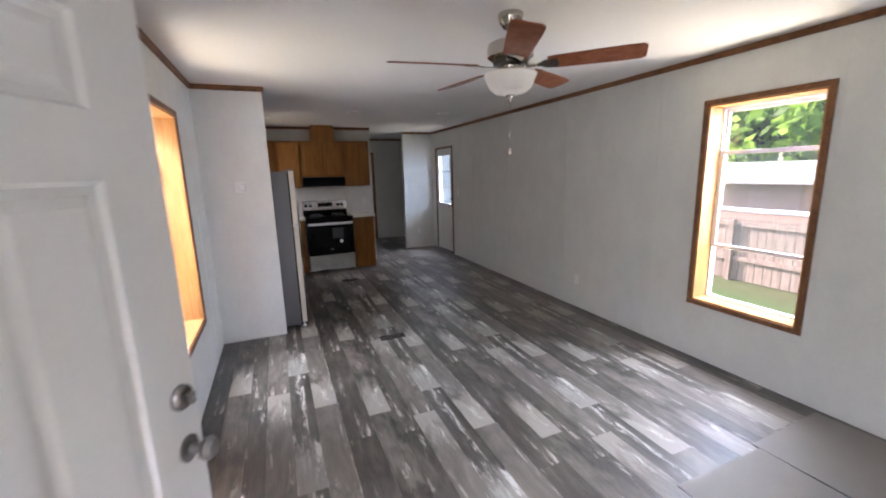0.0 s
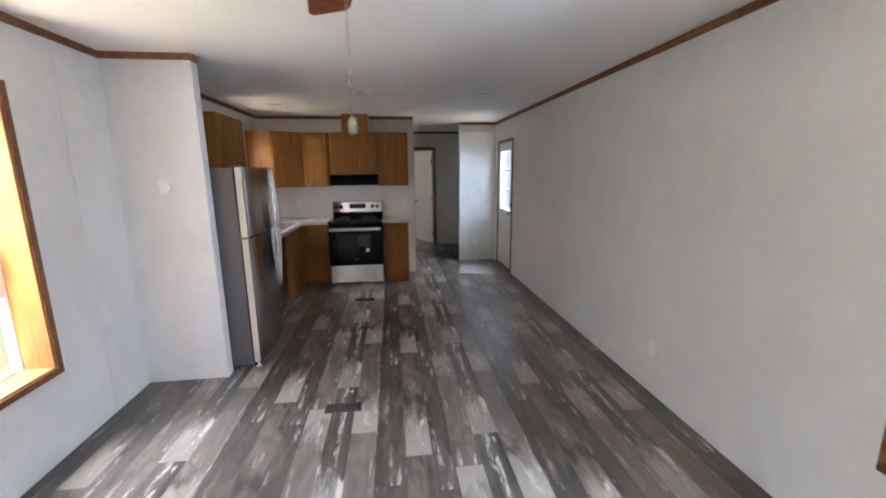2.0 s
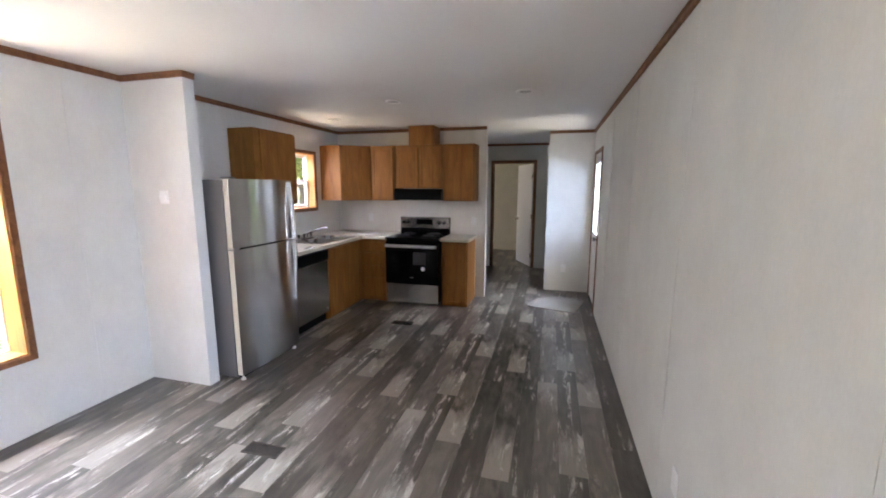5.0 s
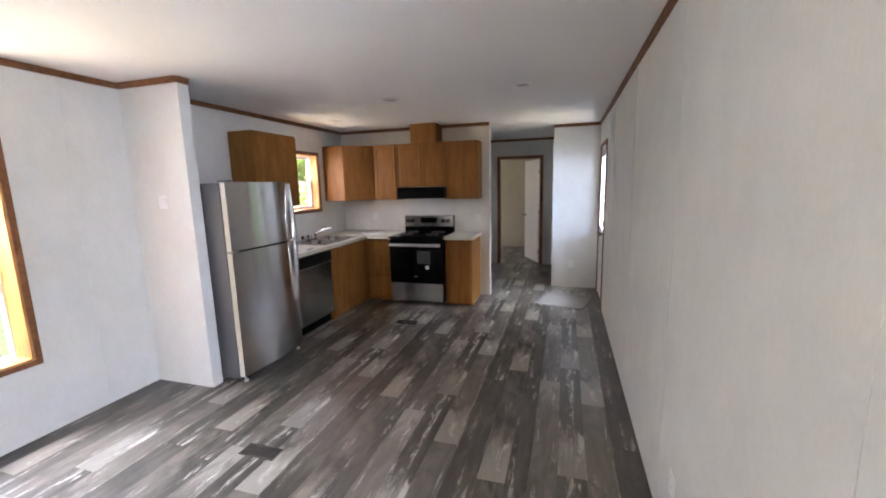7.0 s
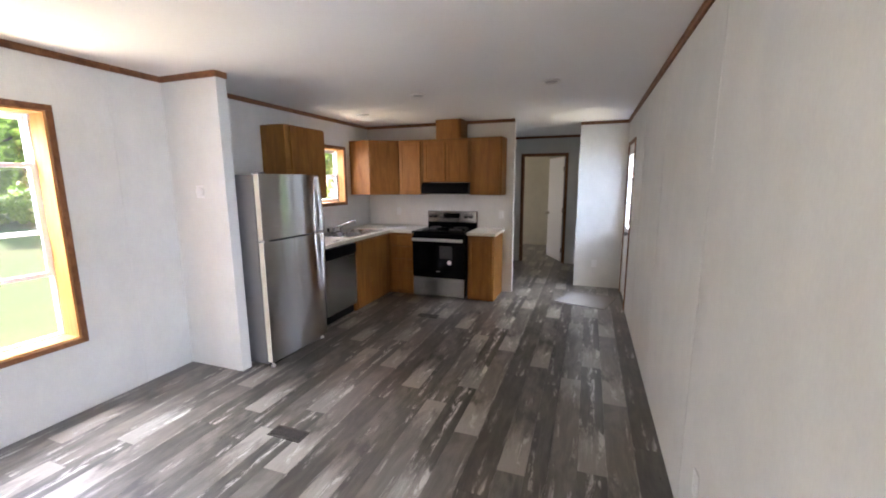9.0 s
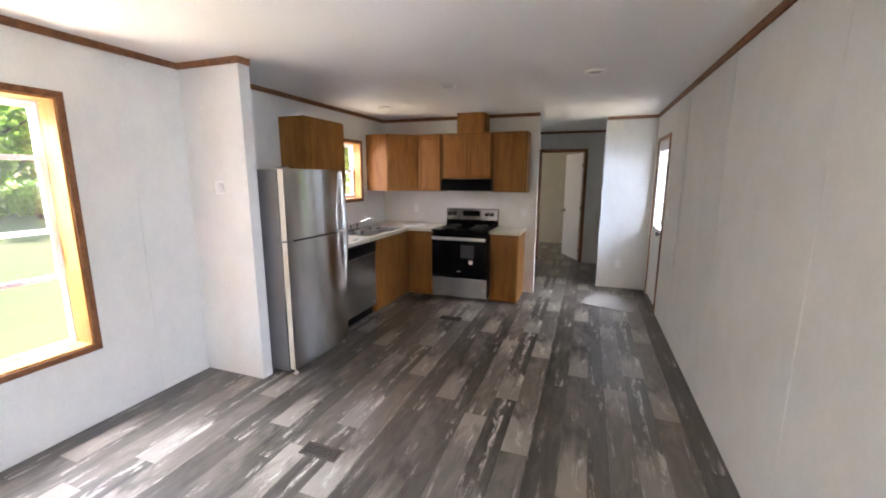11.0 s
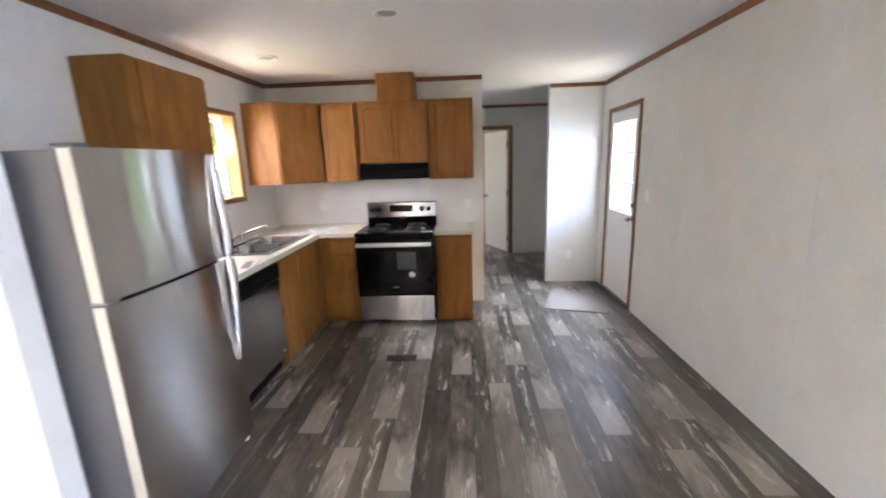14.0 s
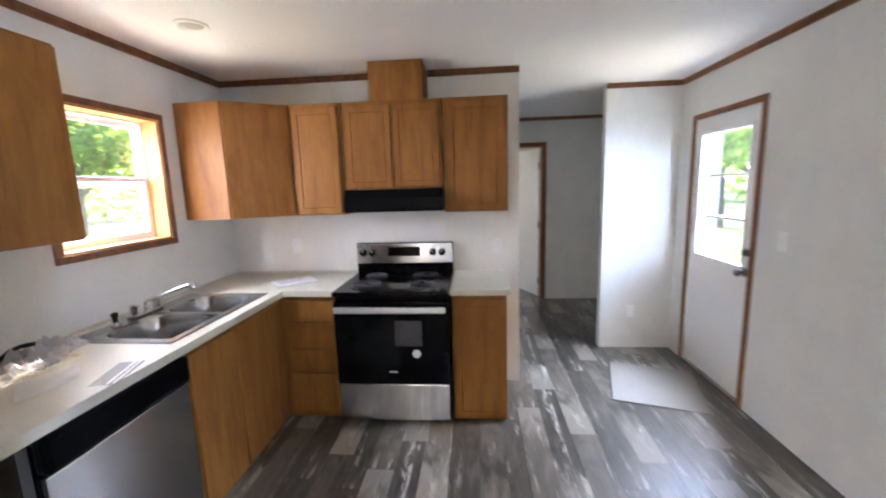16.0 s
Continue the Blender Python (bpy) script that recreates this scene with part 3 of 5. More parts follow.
part("door_handle", lathe(bmesh.new(), [(r, 0.022 + h) for r, h in KNOB], (0.80, 0, 0.92), 22, "Y"), M_BRONZE, fd, "round dark nickel knob", True, True)
part("deadbolt", lathe(bmesh.new(), [(0.032, -0.022), (0.032, -0.032), (0.026, -0.040), (0.012, -0.042)], (0.80, 0, 1.06), 22, "Y"), M_BRONZE, fd, "round dark nickel deadbolt", True, True)
part("thumb_turn", boxes((0.793, 0.807, -0.060, -0.040, 1.045, 1.075), bevel=0.003), M_BRONZE, fd, local=True)
ff = thing("door_frame_front", "brown casing round the open front doorway", "door frame", (XW, -0.28, 0), kind="structure")
for r in picture_frame(XW, 1, HOLE_FD, 0.042, 0.014, False):
    part("casing", boxes((r[0], r[1], r[2], r[3], max(r[4], 0.002), r[5])), M_TRIM, ff)
for r in ((HOLE_FD[1] - 0.006, HOLE_FD[1], 0.002, 2.03), (HOLE_FD[0], HOLE_FD[0] + 0.03, 0.002, 2.03), (HOLE_FD[0] + 0.03, HOLE_FD[1] - 0.006, 2.012, 2.03)):
    part("jamb", boxes((XW - WT, XW - 0.009, *r)), M_DOOR, ff, "white painted jamb")

# hall doorway and its door, swung into the bedroom
hf = thing("door_frame_hall", "brown casing round the bedroom doorway", "door frame", (1.76, YN, 0), kind="structure")
a, b, c, d = HOLE_HD
for r in ((a - 0.045, a, 0.002, d), (b, b + 0.045, 0.002, d), (a - 0.045, b + 0.045, d, d + 0.045)):
    part("casing", boxes((r[0], r[1], YN - 0.014, YN, r[2], r[3]), bevel=0.003), M_TRIM, hf, "brown wooden casing board")
for r in ((a, a + 0.012, 0.002, d), (b - 0.012, b, 0.002, d), (a + 0.012, b - 0.012, d - 0.012, d)):
    part("jamb", boxes((r[0], r[1], YN, YN + 0.09, r[2], r[3])), M_TRIM, hf)
hd = thing("door_hall", "plain white bedroom door standing ajar", "door", kind="structure", m=pose(2.135, 9.655, 0.012, 0, 0, 116))
part("leaf", boxes((0, 0.75, -0.018, 0.018, 0, 2.01), bevel=0.002), M_DOOR, hd, "plain white flush leaf", local=True)
for s in (-1, 1):
    part("door_handle", lathe(bmesh.new(), [(r, s * (0.018 + h)) for r, h in KNOB], (0.69, 0, 0.91), 20, "Y"), M_NICKEL, hd, "round satin metal knob", True, True)
for z in (0.22, 1.0, 1.78):
    part("hinge", boxes((-0.012, 0.004, 0.012, 0.024, z - 0.045, z + 0.045)), M_NICKEL, hd, local=True)
# unseen window, assumed so that light reaches the bedroom door's leaf
structure("window_bedroom", boxes((XW - 0.07, XW - 0.064, *HOLE_BW)), M_GLASS, "assumed bedroom window pane, out of view", "window").visible_shadow = False


# ---- kitchen ----
TOPU, BOTU = 2.15, 1.392


def panel_door(parent, x0, x1, y, z0, z1):
    """A framed cabinet door facing -y at plane y, with its panel set back."""
    bm = boxes((x0, x1, y - 0.019, y, z0, z1))
    front = [f for f in bm.faces if f.normal.y < -0.9]
    edges = list({e for f in bm.faces for e in f.edges})
    bmesh.ops.inset_region(bm, faces=front, thickness=0.052, depth=0)
    bmesh.ops.inset_region(bm, faces=front, thickness=0.006, depth=-0.005)
    bmesh.ops.inset_region(bm, faces=front, thickness=0.010, depth=0.0025)
    rim = [e for e in edges if e.is_valid and all(v.co.y < y - 0.018 for v in e.verts)]
    bmesh.ops.bevel(bm, geom=rim, offset=0.003, segments=2, affect="EDGES", profile=0.6)
    return part("door", bm, M_OAK, parent)


def wall_cabinet(x0, x1, z0, z1, doors, label):
    c = thing("wall_cabinet", label, "cabinet", ((x0 + x1) / 2, 7.0, z0), "upper kitchen cabinets")
    part("body", boxes((x0, x1, 6.90, YK - 0.002, z0, z1), bevel=0.002), M_OAKEDGE, c)
    for a, b in doors:
        panel_door(c, a, b, 6.899, z0 + 0.012, z1 - 0.03)
    return c


wall_cabinet(0.002, 0.372, BOTU, TOPU, [(0.03, 0.345)], "honey oak wall cabinet with one framed door")
wall_cabinet(0.376, 1.062, 1.562, TOPU, [(0.40, 0.712), (0.732, 1.04)], "short honey oak wall cabinet with two doors above the hood")
wall_cabinet(1.066, 1.50, BOTU, TOPU, [(1.10, 1.47)], "honey oak wall cabinet at the end of the row")
# corner cabinet with a slanted front
cc = thing("corner_cabinet", "honey oak corner wall cabinet with a slanted front", "cabinet", (-0.4, 6.9, BOTU), "upper kitchen cabinets")
outl = [(XW + 0.002, 6.68), (-0.345, 6.66), (-0.002, 6.905), (-0.002, YK - 0.002), (XW + 0.002, YK - 0.002)]
part("body", prism(bmesh.new(), outl, BOTU, TOPU), M_OAK, cc)
dx, dy = 0.343, 0.245
rot = Matrix.Translation((-0.345, 6.66, 0)) @ Matrix.Rotation(math.atan2(dy, dx), 4, "Z")
ln = math.hypot(dx, dy)
dr = boxes((0.012, ln - 0.012, -0.020, -0.001, BOTU + 0.012, TOPU - 0.03), bevel=0.003)
dr.transform(rot)
part("door", dr, M_OAK, cc, "plain slanted oak door")
# duct cover
dc = thing("duct_cover", "honey oak box that hides the hood duct above the cabinets", "duct cover", (0.755, 7.0, TOPU))
part("body", boxes((0.575, 0.938, 6.90, YK - 0.002, TOPU + 0.001, CEIL - 0.002), bevel=0.002), M_OAK, dc)
# cabinet over the refrigerator
fc = thing("wall_cabinet", "honey oak wall cabinet above the refrigerator", "cabinet", (-0.5, 5.35, 1.39), "upper kitchen cabinets")
part("body", boxes((XW + 0.002, -0.365, 5.02, 5.67, 1.39, 2.165), bevel=0.002), M_OAKEDGE, fc)
part("door", boxes((-0.364, -0.345, 5.095, 5.662, 1.40, 2.15), bevel=0.0025), M_OAK, fc)

# hood
hood = thing("range_hood", "slim black range hood under the short cabinet", "range hood", (0.74, 6.98, 1.405))
bm = bmesh.new()
prof = [(YK - 0.003, 1.405), (6.845, 1.405), (6.825, 1.425), (6.825, 1.50), (6.86, 1.558), (YK - 0.003, 1.558)]
ends = [[bm.verts.new((x, y, z)) for y, z in prof] for x in (0.378, 1.100 - 0.04)]
for i in range(6):
    bm.faces.new((ends[0][i], ends[0][(i + 1) % 6], ends[1][(i + 1) % 6], ends[1][i]))
bm.faces.new(ends[0]), bm.faces.new(ends[1][::-1])
bmesh.ops.recalc_face_normals(bm, faces=bm.faces)
part("canopy", bm, M_BLACKP, hood)

# base cabinets
FX, FY = -0.045, 6.635        # faces of the two runs
db = thing("drawer_cabinet", "honey oak base cabinet with four drawers beside the stove", "cabinet", (0.15, 6.9, 0), "base kitchen cabinets")
part("body", boxes((FX + 0.004, 0.338, FY, YK - 0.003, 0.002, 0.872)), M_OAKEDGE, db)
for z0, z1 in ((0.055, 0.328), (0.338, 0.50), (0.51, 0.68), (0.70, 0.84)):
    part("drawer_front", boxes((FX + 0.045, 0.325, FY - 0.019, FY - 0.001, z0, z1), bevel=0.003), M_OAK, db)
rb = thing("base_cabinet", "narrow honey oak base cabinet at the end of the run", "cabinet", (1.29, 6.9, 0), "base kitchen cabinets")
part("body", boxes((1.112, 1.468, FY, YK - 0.003, 0.002, 0.872), bevel=0.002), M_OAKEDGE, rb)
panel_door(rb, 1.135, 1.455, FY - 0.001, 0.03, 0.845)
sb = thing("sink_cabinet", "honey oak sink cabinet with two plain doors", "cabinet", (-0.35, 6.1, 0), "base kitchen cabinets")
part("body", boxes((FX - 0.018, FX, 5.72, FY + 0.1, 0.002, 0.872), (XW + 0.003, FX - 0.018, 5.72, 5.738, 0.002, 0.872), (XW + 0.003, FX - 0.018, 5.738, 6.62, 0.05, 0.066)), M_OAKEDGE, sb)
for a, b in ((5.745, 6.085), (6.10, 6.585)):
    part("door", boxes((FX + 0.001, FX + 0.019, a, b, 0.03, 0.845), bevel=0.003), M_OAK, sb)
fl = thing("filler_panel", "narrow dark grey side panel between refrigerator and dishwasher", "panel", (-0.3, 5.05, 0))
part("body", boxes((XW + 0.003, FX, 5.06, 5.09, 0.002, 0.872)), M_CASE, fl)

# dishwasher
dw = thing("dishwasher", "stainless dishwasher with a black control panel", "dishwasher", (-0.3, 5.4, 0))
part("body", boxes((XW + 0.01, FX - 0.01, 5.10, 5.708, 0.10, 0.862)), M_BLACKP, dw)
part("door", boxes((FX - 0.008, FX + 0.028, 5.10, 5.708, 0.115, 0.735), bevel=0.006), M_STEEL, dw, "stainless door")
part("control_panel", boxes((FX - 0.008, FX + 0.044, 5.10, 5.708, 0.742, 0.862), bevel=0.018), M_BLACKP, dw, "black control panel")
part("toe_kick", boxes((FX - 0.06, FX - 0.03, 5.10, 5.708, 0.002, 0.10)), M_BLACKP, dw)
part("badge", boxes((FX + 0.0275, FX + 0.0285, 5.645, 5.675, 0.16, 0.168)), M_PLATE, dw)

# worktop, cut for the sink
SX0, SX1, SY0, SY1 = -0.575, -0.095, 5.735, 6.515
ZT0, ZT1 = 0.874, 0.914
wt = thing("worktop", "pale laminate worktop round the kitchen corner", "worktop", (-0.3, 6.0, ZT0))
ex, ey = FX + 0.040, FY - 0.035
xw, yk = XW + 0.002, YK - 0.002
part("top", prism(bmesh.new(), [(xw, 4.95), (ex, 4.95), (ex, ey), (0.343, ey), (0.343, yk), (xw, yk), (xw, 6.1), (SX0, 6.1), (SX0, SY1), (SX1, SY1), (SX1, SY0), (SX0, SY0), (SX0, 6.0999), (xw, 6.0999)], ZT0, ZT1), M_LAMIN, wt)
part("backsplash_lip", boxes((XW + 0.002, XW + 0.016, 4.95, YK - 0.016, ZT1, ZT1 + 0.012)), M_LAMIN, wt)
part("backsplash_lip", boxes((XW + 0.002, 0.343, YK - 0.016, YK - 0.002, ZT1, ZT1 + 0.012)), M_LAMIN, wt)
w2 = thing("worktop", "short pale laminate worktop beside the stove", "worktop", (1.3, 6.9, ZT0))
part("top", boxes((1.106, 1.492, ey, YK - 0.002, ZT0, ZT1), bevel=0.006), M_LAMIN, w2)

# sink
sk = thing("sink", "double-bowl stainless sink set in the worktop", "sink", (-0.33, 6.12, ZT1))
bm = bmesh.new()
rx0, rx1, ry0, ry1 = -0.60, -0.075, 5.71, 6.54
bowls = [(-0.50, -0.115, 5.755, 6.105), (-0.50, -0.115, 6.145, 6.495)]
zr = ZT1 + 0.006
xs, ys = [rx0, -0.50, -0.115, rx1], [ry0, 5.755, 6.105, 6.145, 6.495, ry1]
for i in range(3):
    for j in range(5):
        if i == 1 and j in (1, 3):
            continue
        bm.faces.new([bm.verts.new(p) for p in ((xs[i], ys[j], zr), (xs[i + 1], ys[j], zr), (xs[i + 1], ys[j + 1], zr), (xs[i], ys[j + 1], zr))])
for x_a, x_b, y_a, y_b in ((rx0, rx1, ry0, ry1),):
    lo = [bm.verts.new(p) for p in ((x_a - 0.004, y_a - 0.004, ZT1 + 0.001), (x_b + 0.004, y_a - 0.004, ZT1 + 0.001), (x_b + 0.004, y_b + 0.004, ZT1 + 0.001), (x_a - 0.004, y_b + 0.004, ZT1 + 0.001))]
    hi = [bm.verts.new(p) for p in ((x_a, y_a, zr), (x_b, y_a, zr), (x_b, y_b, zr), (x_a, y_b, zr))]
    for k in range(4):
        bm.faces.new((lo[k], lo[(k + 1) % 4], hi[(k + 1) % 4], hi[k]))
part("rim", bm, M_SINK, sk)


def bowl(x_a, x_b, y_a, y_b):
    """A rounded sink bowl, open at the top."""
    bm = bmesh.new()
    cx, cy, hx, hy = (x_a + x_b) / 2, (y_a + y_b) / 2, (x_b - x_a) / 2, (y_b - y_a) / 2
    rings = []
    for shrink, z, r in ((0, zr, 0.03), (0.006, zr - 0.012, 0.045), (0.018, zr - 0.13, 0.055), (0.05, zr - 0.16, 0.06), (0.12, zr - 0.168, 0.03)):
        ring = []
        for k in range(32):
            a = 2 * math.pi * k / 32
            c, s = math.cos(a), math.sin(a)
            q = 3.4
            f = (abs(c) ** q + abs(s) ** q) ** (-1 / q)
            ring.append(bm.verts.new((cx + (hx - shrink) * c * f, cy + (hy - shrink) * s * f, z)))
        rings.append(ring)
    for a, b in zip(rings, rings[1:]):
        for k in range(32):
            bm.faces.new((a[k], a[(k + 1) % 32], b[(k + 1) % 32], b[k]))
    bm.faces.new(rings[-1])
    return bm


for bw in bowls:
    part("bowl", bowl(*bw), M_SINK, sk, smooth=True)
    part("drain", lathe(bmesh.new(), [(0.042, 0), (0.042, 0.003), (0.03, 0.004), (0.012, 0.001)], ((bw[0] + bw[1]) / 2, (bw[2] + bw[3]) / 2, zr - 0.168), 20), M_CHROME, sk, smooth=True)
ft = thing("faucet", "chrome two-handle kitchen faucet with a low spout", "faucet", (-0.55, 6.12, zr))
part("base", boxes((-0.578, -0.522, 6.02, 6.22, zr, zr + 0.022), bevel=0.009), M_CHROME, ft)
part("spout", tube(bmesh.new(), smooth_curve([(-0.55, 6.12, zr + 0.02), (-0.548, 6.12, zr + 0.06), (-0.52, 6.128, zr + 0.080), (-0.42, 6.160, zr + 0.115), (-0.345, 6.182, zr + 0.140), (-0.318, 6.19, zr + 0.138)]), 0.009, 12), M_CHROME, ft, smooth=True)
part("nozzle", lathe(bmesh.new(), [(0.013, 0.0), (0.015, 0.012), (0.013, 0.03)], (-0.315, 6.19, zr + 0.122), 16), M_CHROME, ft, smooth=True)
for y in (6.045, 6.195):
    part("handle", lathe(bmesh.new(), [(0.018, 0.0), (0.016, 0.022), (0.020, 0.030), (0.020, 0.050), (0.008, 0.054)], (-0.55, y, zr + 0.02), 16), M_CHROME, ft, smooth=True)
    part("lever", tube(bmesh.new(), [(-0.55, y, zr + 0.062), (-0.50, y - 0.012, zr + 0.072)], [0.007, 0.005], 8), M_CHROME, ft, smooth=True)

sp = thing("sprayer", "small dark side sprayer standing on the sink rim", "sprayer", (-0.55, 5.93, zr))
part("collar", lathe(bmesh.new(), [(0.024, 0.0), (0.024, 0.006), (0.016, 0.018)], (-0.55, 5.93, zr), 18), M_CHROME, sp, "chrome collar", True)
part("head", lathe(bmesh.new(), [(0.011, 0.016), (0.012, 0.034), (0.016, 0.050), (0.016, 0.062), (0.009, 0.067)], (-0.55, 5.93, zr), 18), M_BLACKP, sp, "black spray head", True)

# stove
st = thing("stove", "black and stainless electric coil stove", "stove", (0.725, 6.9, 0))
part("body", boxes((0.349, 1.098, 6.60, YK - 0.012, 0.04, 0.885)), M_BLACKP, st, "black side panels")
for x in (0.39, 1.057):
    for y in (6.65, 7.12):
        part("foot", lathe(bmesh.new(), [(0.018, 0.0), (0.018, 0.012), (0.01, 0.014), (0.01, 0.042)], (x, y, 0.001), 12), M_BLACKP, st)
part("drawer", boxes((0.355, 1.092, 6.562, 6.598, 0.028, 0.285), bevel=0.006), M_STEEL, st, "stainless storage drawer front")
od = part("oven_door", boxes((0.352, 1.095, 6.550, 6.598, 0.292, 0.852), bevel=0.006), M_BLACK, st, "black oven door")
part("oven_window", boxes((0.47, 0.98, 6.5488, 6.551, 0.43, 0.74), bevel=0.0006), M_OVENGL, od, "dark oven window")
part("guide_card", boxes((0.748, 0.925, 6.5482, 6.5489, 0.556, 0.727)), M_CARD, od, "grey card behind the dark glass")
hb = bmesh.new()
box(hb, 0.366, 1.082, 6.498, 6.522, 0.788, 0.828, 0.009)
part("handle", hb, M_BAR, od, "flat stainless bar handle")
for x in (0.41, 1.037):
    part("handle_mount", boxes((x - 0.015, x + 0.015, 6.520, 6.552, 0.797, 0.821), bevel=0.003), M_STEEL, od)
part("badge", boxes((0.70, 0.752, 6.548, 6.5495, 0.374, 0.384)), M_INK, od)
part("sticker", lathe(bmesh.new(), [(0.028, 0.0), (0.028, -0.0012), (0.002, -0.0013)], (0.885, 6.5475, 0.505), 24, "Y"), M_PAPER, od, "round white sticker")
part("cooktop", boxes((0.345, 1.102, 6.545, 7.15, 0.886, 0.916), bevel=0.008), M_BLACK, st, "black enamel cooktop")
for cx, cy, r in ((0.54, 6.72, 0.095), (0.91, 6.74, 0.075), (0.54, 6.99, 0.075), (0.91, 6.99, 0.095)):
    pan_ = part("drip_pan", lathe(bmesh.new(), [(r + 0.022, 0.0), (r + 0.020, 0.004), (r, 0.003), (0.02, -0.0), (0.004, 0.0005)], (cx, cy, 0.9165), 28), M_DRIP, st, "black enamel drip pan", True)
    spiral = [(cx + (0.02 + (r - 0.02) * k / 72) * math.cos(k * 2 * math.pi / 20), cy + (0.02 + (r - 0.02) * k / 72) * math.sin(k * 2 * math.pi / 20), 0.9285) for k in range(73)]
    part("coil", tube(bmesh.new(), spiral, 0.0055, 6), M_COIL, pan_, "dark heating coil", True)
bg = part("backguard", boxes((0.349, 1.100, 7.140, YK - 0.006, 0.90, 1.148), bevel=0.006), M_BLACK, st, "black backguard")
part("control_panel", boxes((0.353, 1.096, 7.128, 7.1395, 0.99, 1.142), bevel=0.004), M_STEEL, bg, "stainless control panel")
part("display", boxes((0.600, 0.848, 7.1255, 7.1285, 1.045, 1.118), bevel=0.001), M_BLACK, bg, "black display")
for x in (0.405, 0.475, 0.945, 1.015):
    kb = part("knob", lathe(bmesh.new(), [(0.027, 7.1285), (0.026, 7.110), (0.022, 7.104), (0.004, 7.103)], (x, 0, 1.075), 22, "Y"), M_BLACKP, bg, "black control knob", True)
    part("pointer", boxes((x - 0.002, x + 0.002, 7.1015, 7.1035, 1.078, 1.096)), M_PLATE, kb)

# refrigerator
fr = thing("refrigerator", "stainless top-freezer refrigerator beside the partition", "refrigerator", (-0.25, 4.5, 0))
FY0, FY1 = 4.13, 4.89
part("body", boxes((-0.60, 0.062, FY0 + 0.004, FY1 - 0.004, 0.03, 1.640), bevel=0.006), M_CASE, fr, "dark grey cabinet")
part("gasket", boxes((0.062, 0.074, FY0 + 0.012, FY1 - 0.012, 0.05, 1.632)), M_BLACKP, fr)
for nm, z0, z1, lab in (("freezer_door", 1.106, 1.645, "stainless freezer door"), ("fridge_door", 0.055, 1.092, "stainless refrigerator door")):
    bm = bmesh.new()
    prism(bm, [(0.074, FY0), (0.125, FY0), *((0.128 + 0.022 * (1 - (2 * q / 24 - 1) ** 2), FY0 + 0.012 + (FY1 - FY0 - 0.024) * q / 24) for q in range(25)), (0.125, FY1), (0.074, FY1)], z0, z1)
    d_ = part(nm, bm, M_STEEL, fr, lab, True)
    part("edge_strip", boxes((0.078, 0.122, FY0 - 0.0025, FY0 + 0.001, z0 + 0.004, z1 - 0.004)), M_CREAM, d_, "cream door edge")
part("hinge_cover", boxes((0.03, 0.125, FY0 + 0.02, FY0 + 0.075, 1.646, 1.660), bevel=0.005), M_CASE, fr)
part("mid_hinge", boxes((0.06, 0.13, FY0 + 0.008, FY0 + 0.06, 1.0935, 1.1045)), M_CHROME, fr)
def fridge_handle(sign, z, length, label):
    """A tapered handle: it stands off the door at the split and runs out into the door at its far end."""
    bm = bmesh.new()
    outer, inner = [], []
    for q in range(15):
        u = q / 14
        off = 0.040 * (1 - u) ** 0.75 * (1 - 0.35 * (1 - u) ** 8) + 0.012
        outer.append((0.136 + off, z + sign * (0.006 + length * u)))
        inner.append((0.128 + 0.45 * off * min(1.0, 5 * u) * (1 - u), z + sign * (0.006 + length * u)))
    ring = outer + inner[::-1]
    sides = [[bm.verts.new((x, y, h)) for x, h in ring] for y in (4.836, 4.864)]
    k = len(ring)
    for a in range(k):
        bm.faces.new((sides[0][a], sides[0][(a + 1) % k], sides[1][(a + 1) % k], sides[1][a]))
    for q in range(14):
        for sd in sides:
            bm.faces.new((sd[q], sd[q + 1], sd[k - 2 - q], sd[k - 1 - q]))
    bmesh.ops.recalc_face_normals(bm, faces=bm.faces)
    rim = [e for e in bm.edges if abs(e.verts[0].co.y - e.verts[1].co.y) < 1e-5 and e.calc_face_angle(0) > 1.0]
    bmesh.ops.bevel(bm, geom=rim, offset=0.004, segments=2, affect="EDGES", profile=0.6)
    part("handle", bm, M_STEEL, fr, label, True)


fridge_handle(1, 1.102, 0.52, "bowed stainless freezer handle")
fridge_handle(-1, 1.096, 0.57, "bowed stainless door handle")
part("toe_grille", boxes((0.06, 0.085, FY0 + 0.03, FY1 - 0.03, 0.012, 0.05)), M_BLACKP, fr)
for y in (FY0 + 0.04, FY1 - 0.04):
    part("foot", lathe(bmesh.new(), [(0.02, 0.0), (0.02, 0.014), (0.008, 0.016), (0.008, 0.035)], (0.09, y, 0.001), 12), M_PLATE, fr)
    part("foot", lathe(bmesh.new(), [(0.02, 0.0), (0.02, 0.014), (0.008, 0.016), (0.008, 0.035)], (-0.55, y, 0.001), 12), M_BLACKP, fr)

# things on the worktop
pp = thing("manual", "white printed booklet lying on the worktop corner", "booklet", (-0.05, 6.86, ZT1))
bm = bmesh.new()
box(bm, -0.14, 0.14, -0.10, 0.10, 0, 0.012, 0.002)
bm.transform(pose(-0.03, 6.84, ZT1 + 0.001, 0, 0, 38))
part("cover", bm, M_PAPER, pp)
for k in range(4):
    bm = boxes((-0.11, 0.09 - 0.03 * k, 0.05 - 0.03 * k, 0.058 - 0.03 * k, 0.0121, 0.0126))
    bm.transform(pose(-0.03, 6.84, ZT1 + 0.001, 0, 0, 38))
    part("print", bm, M_INK, pp)


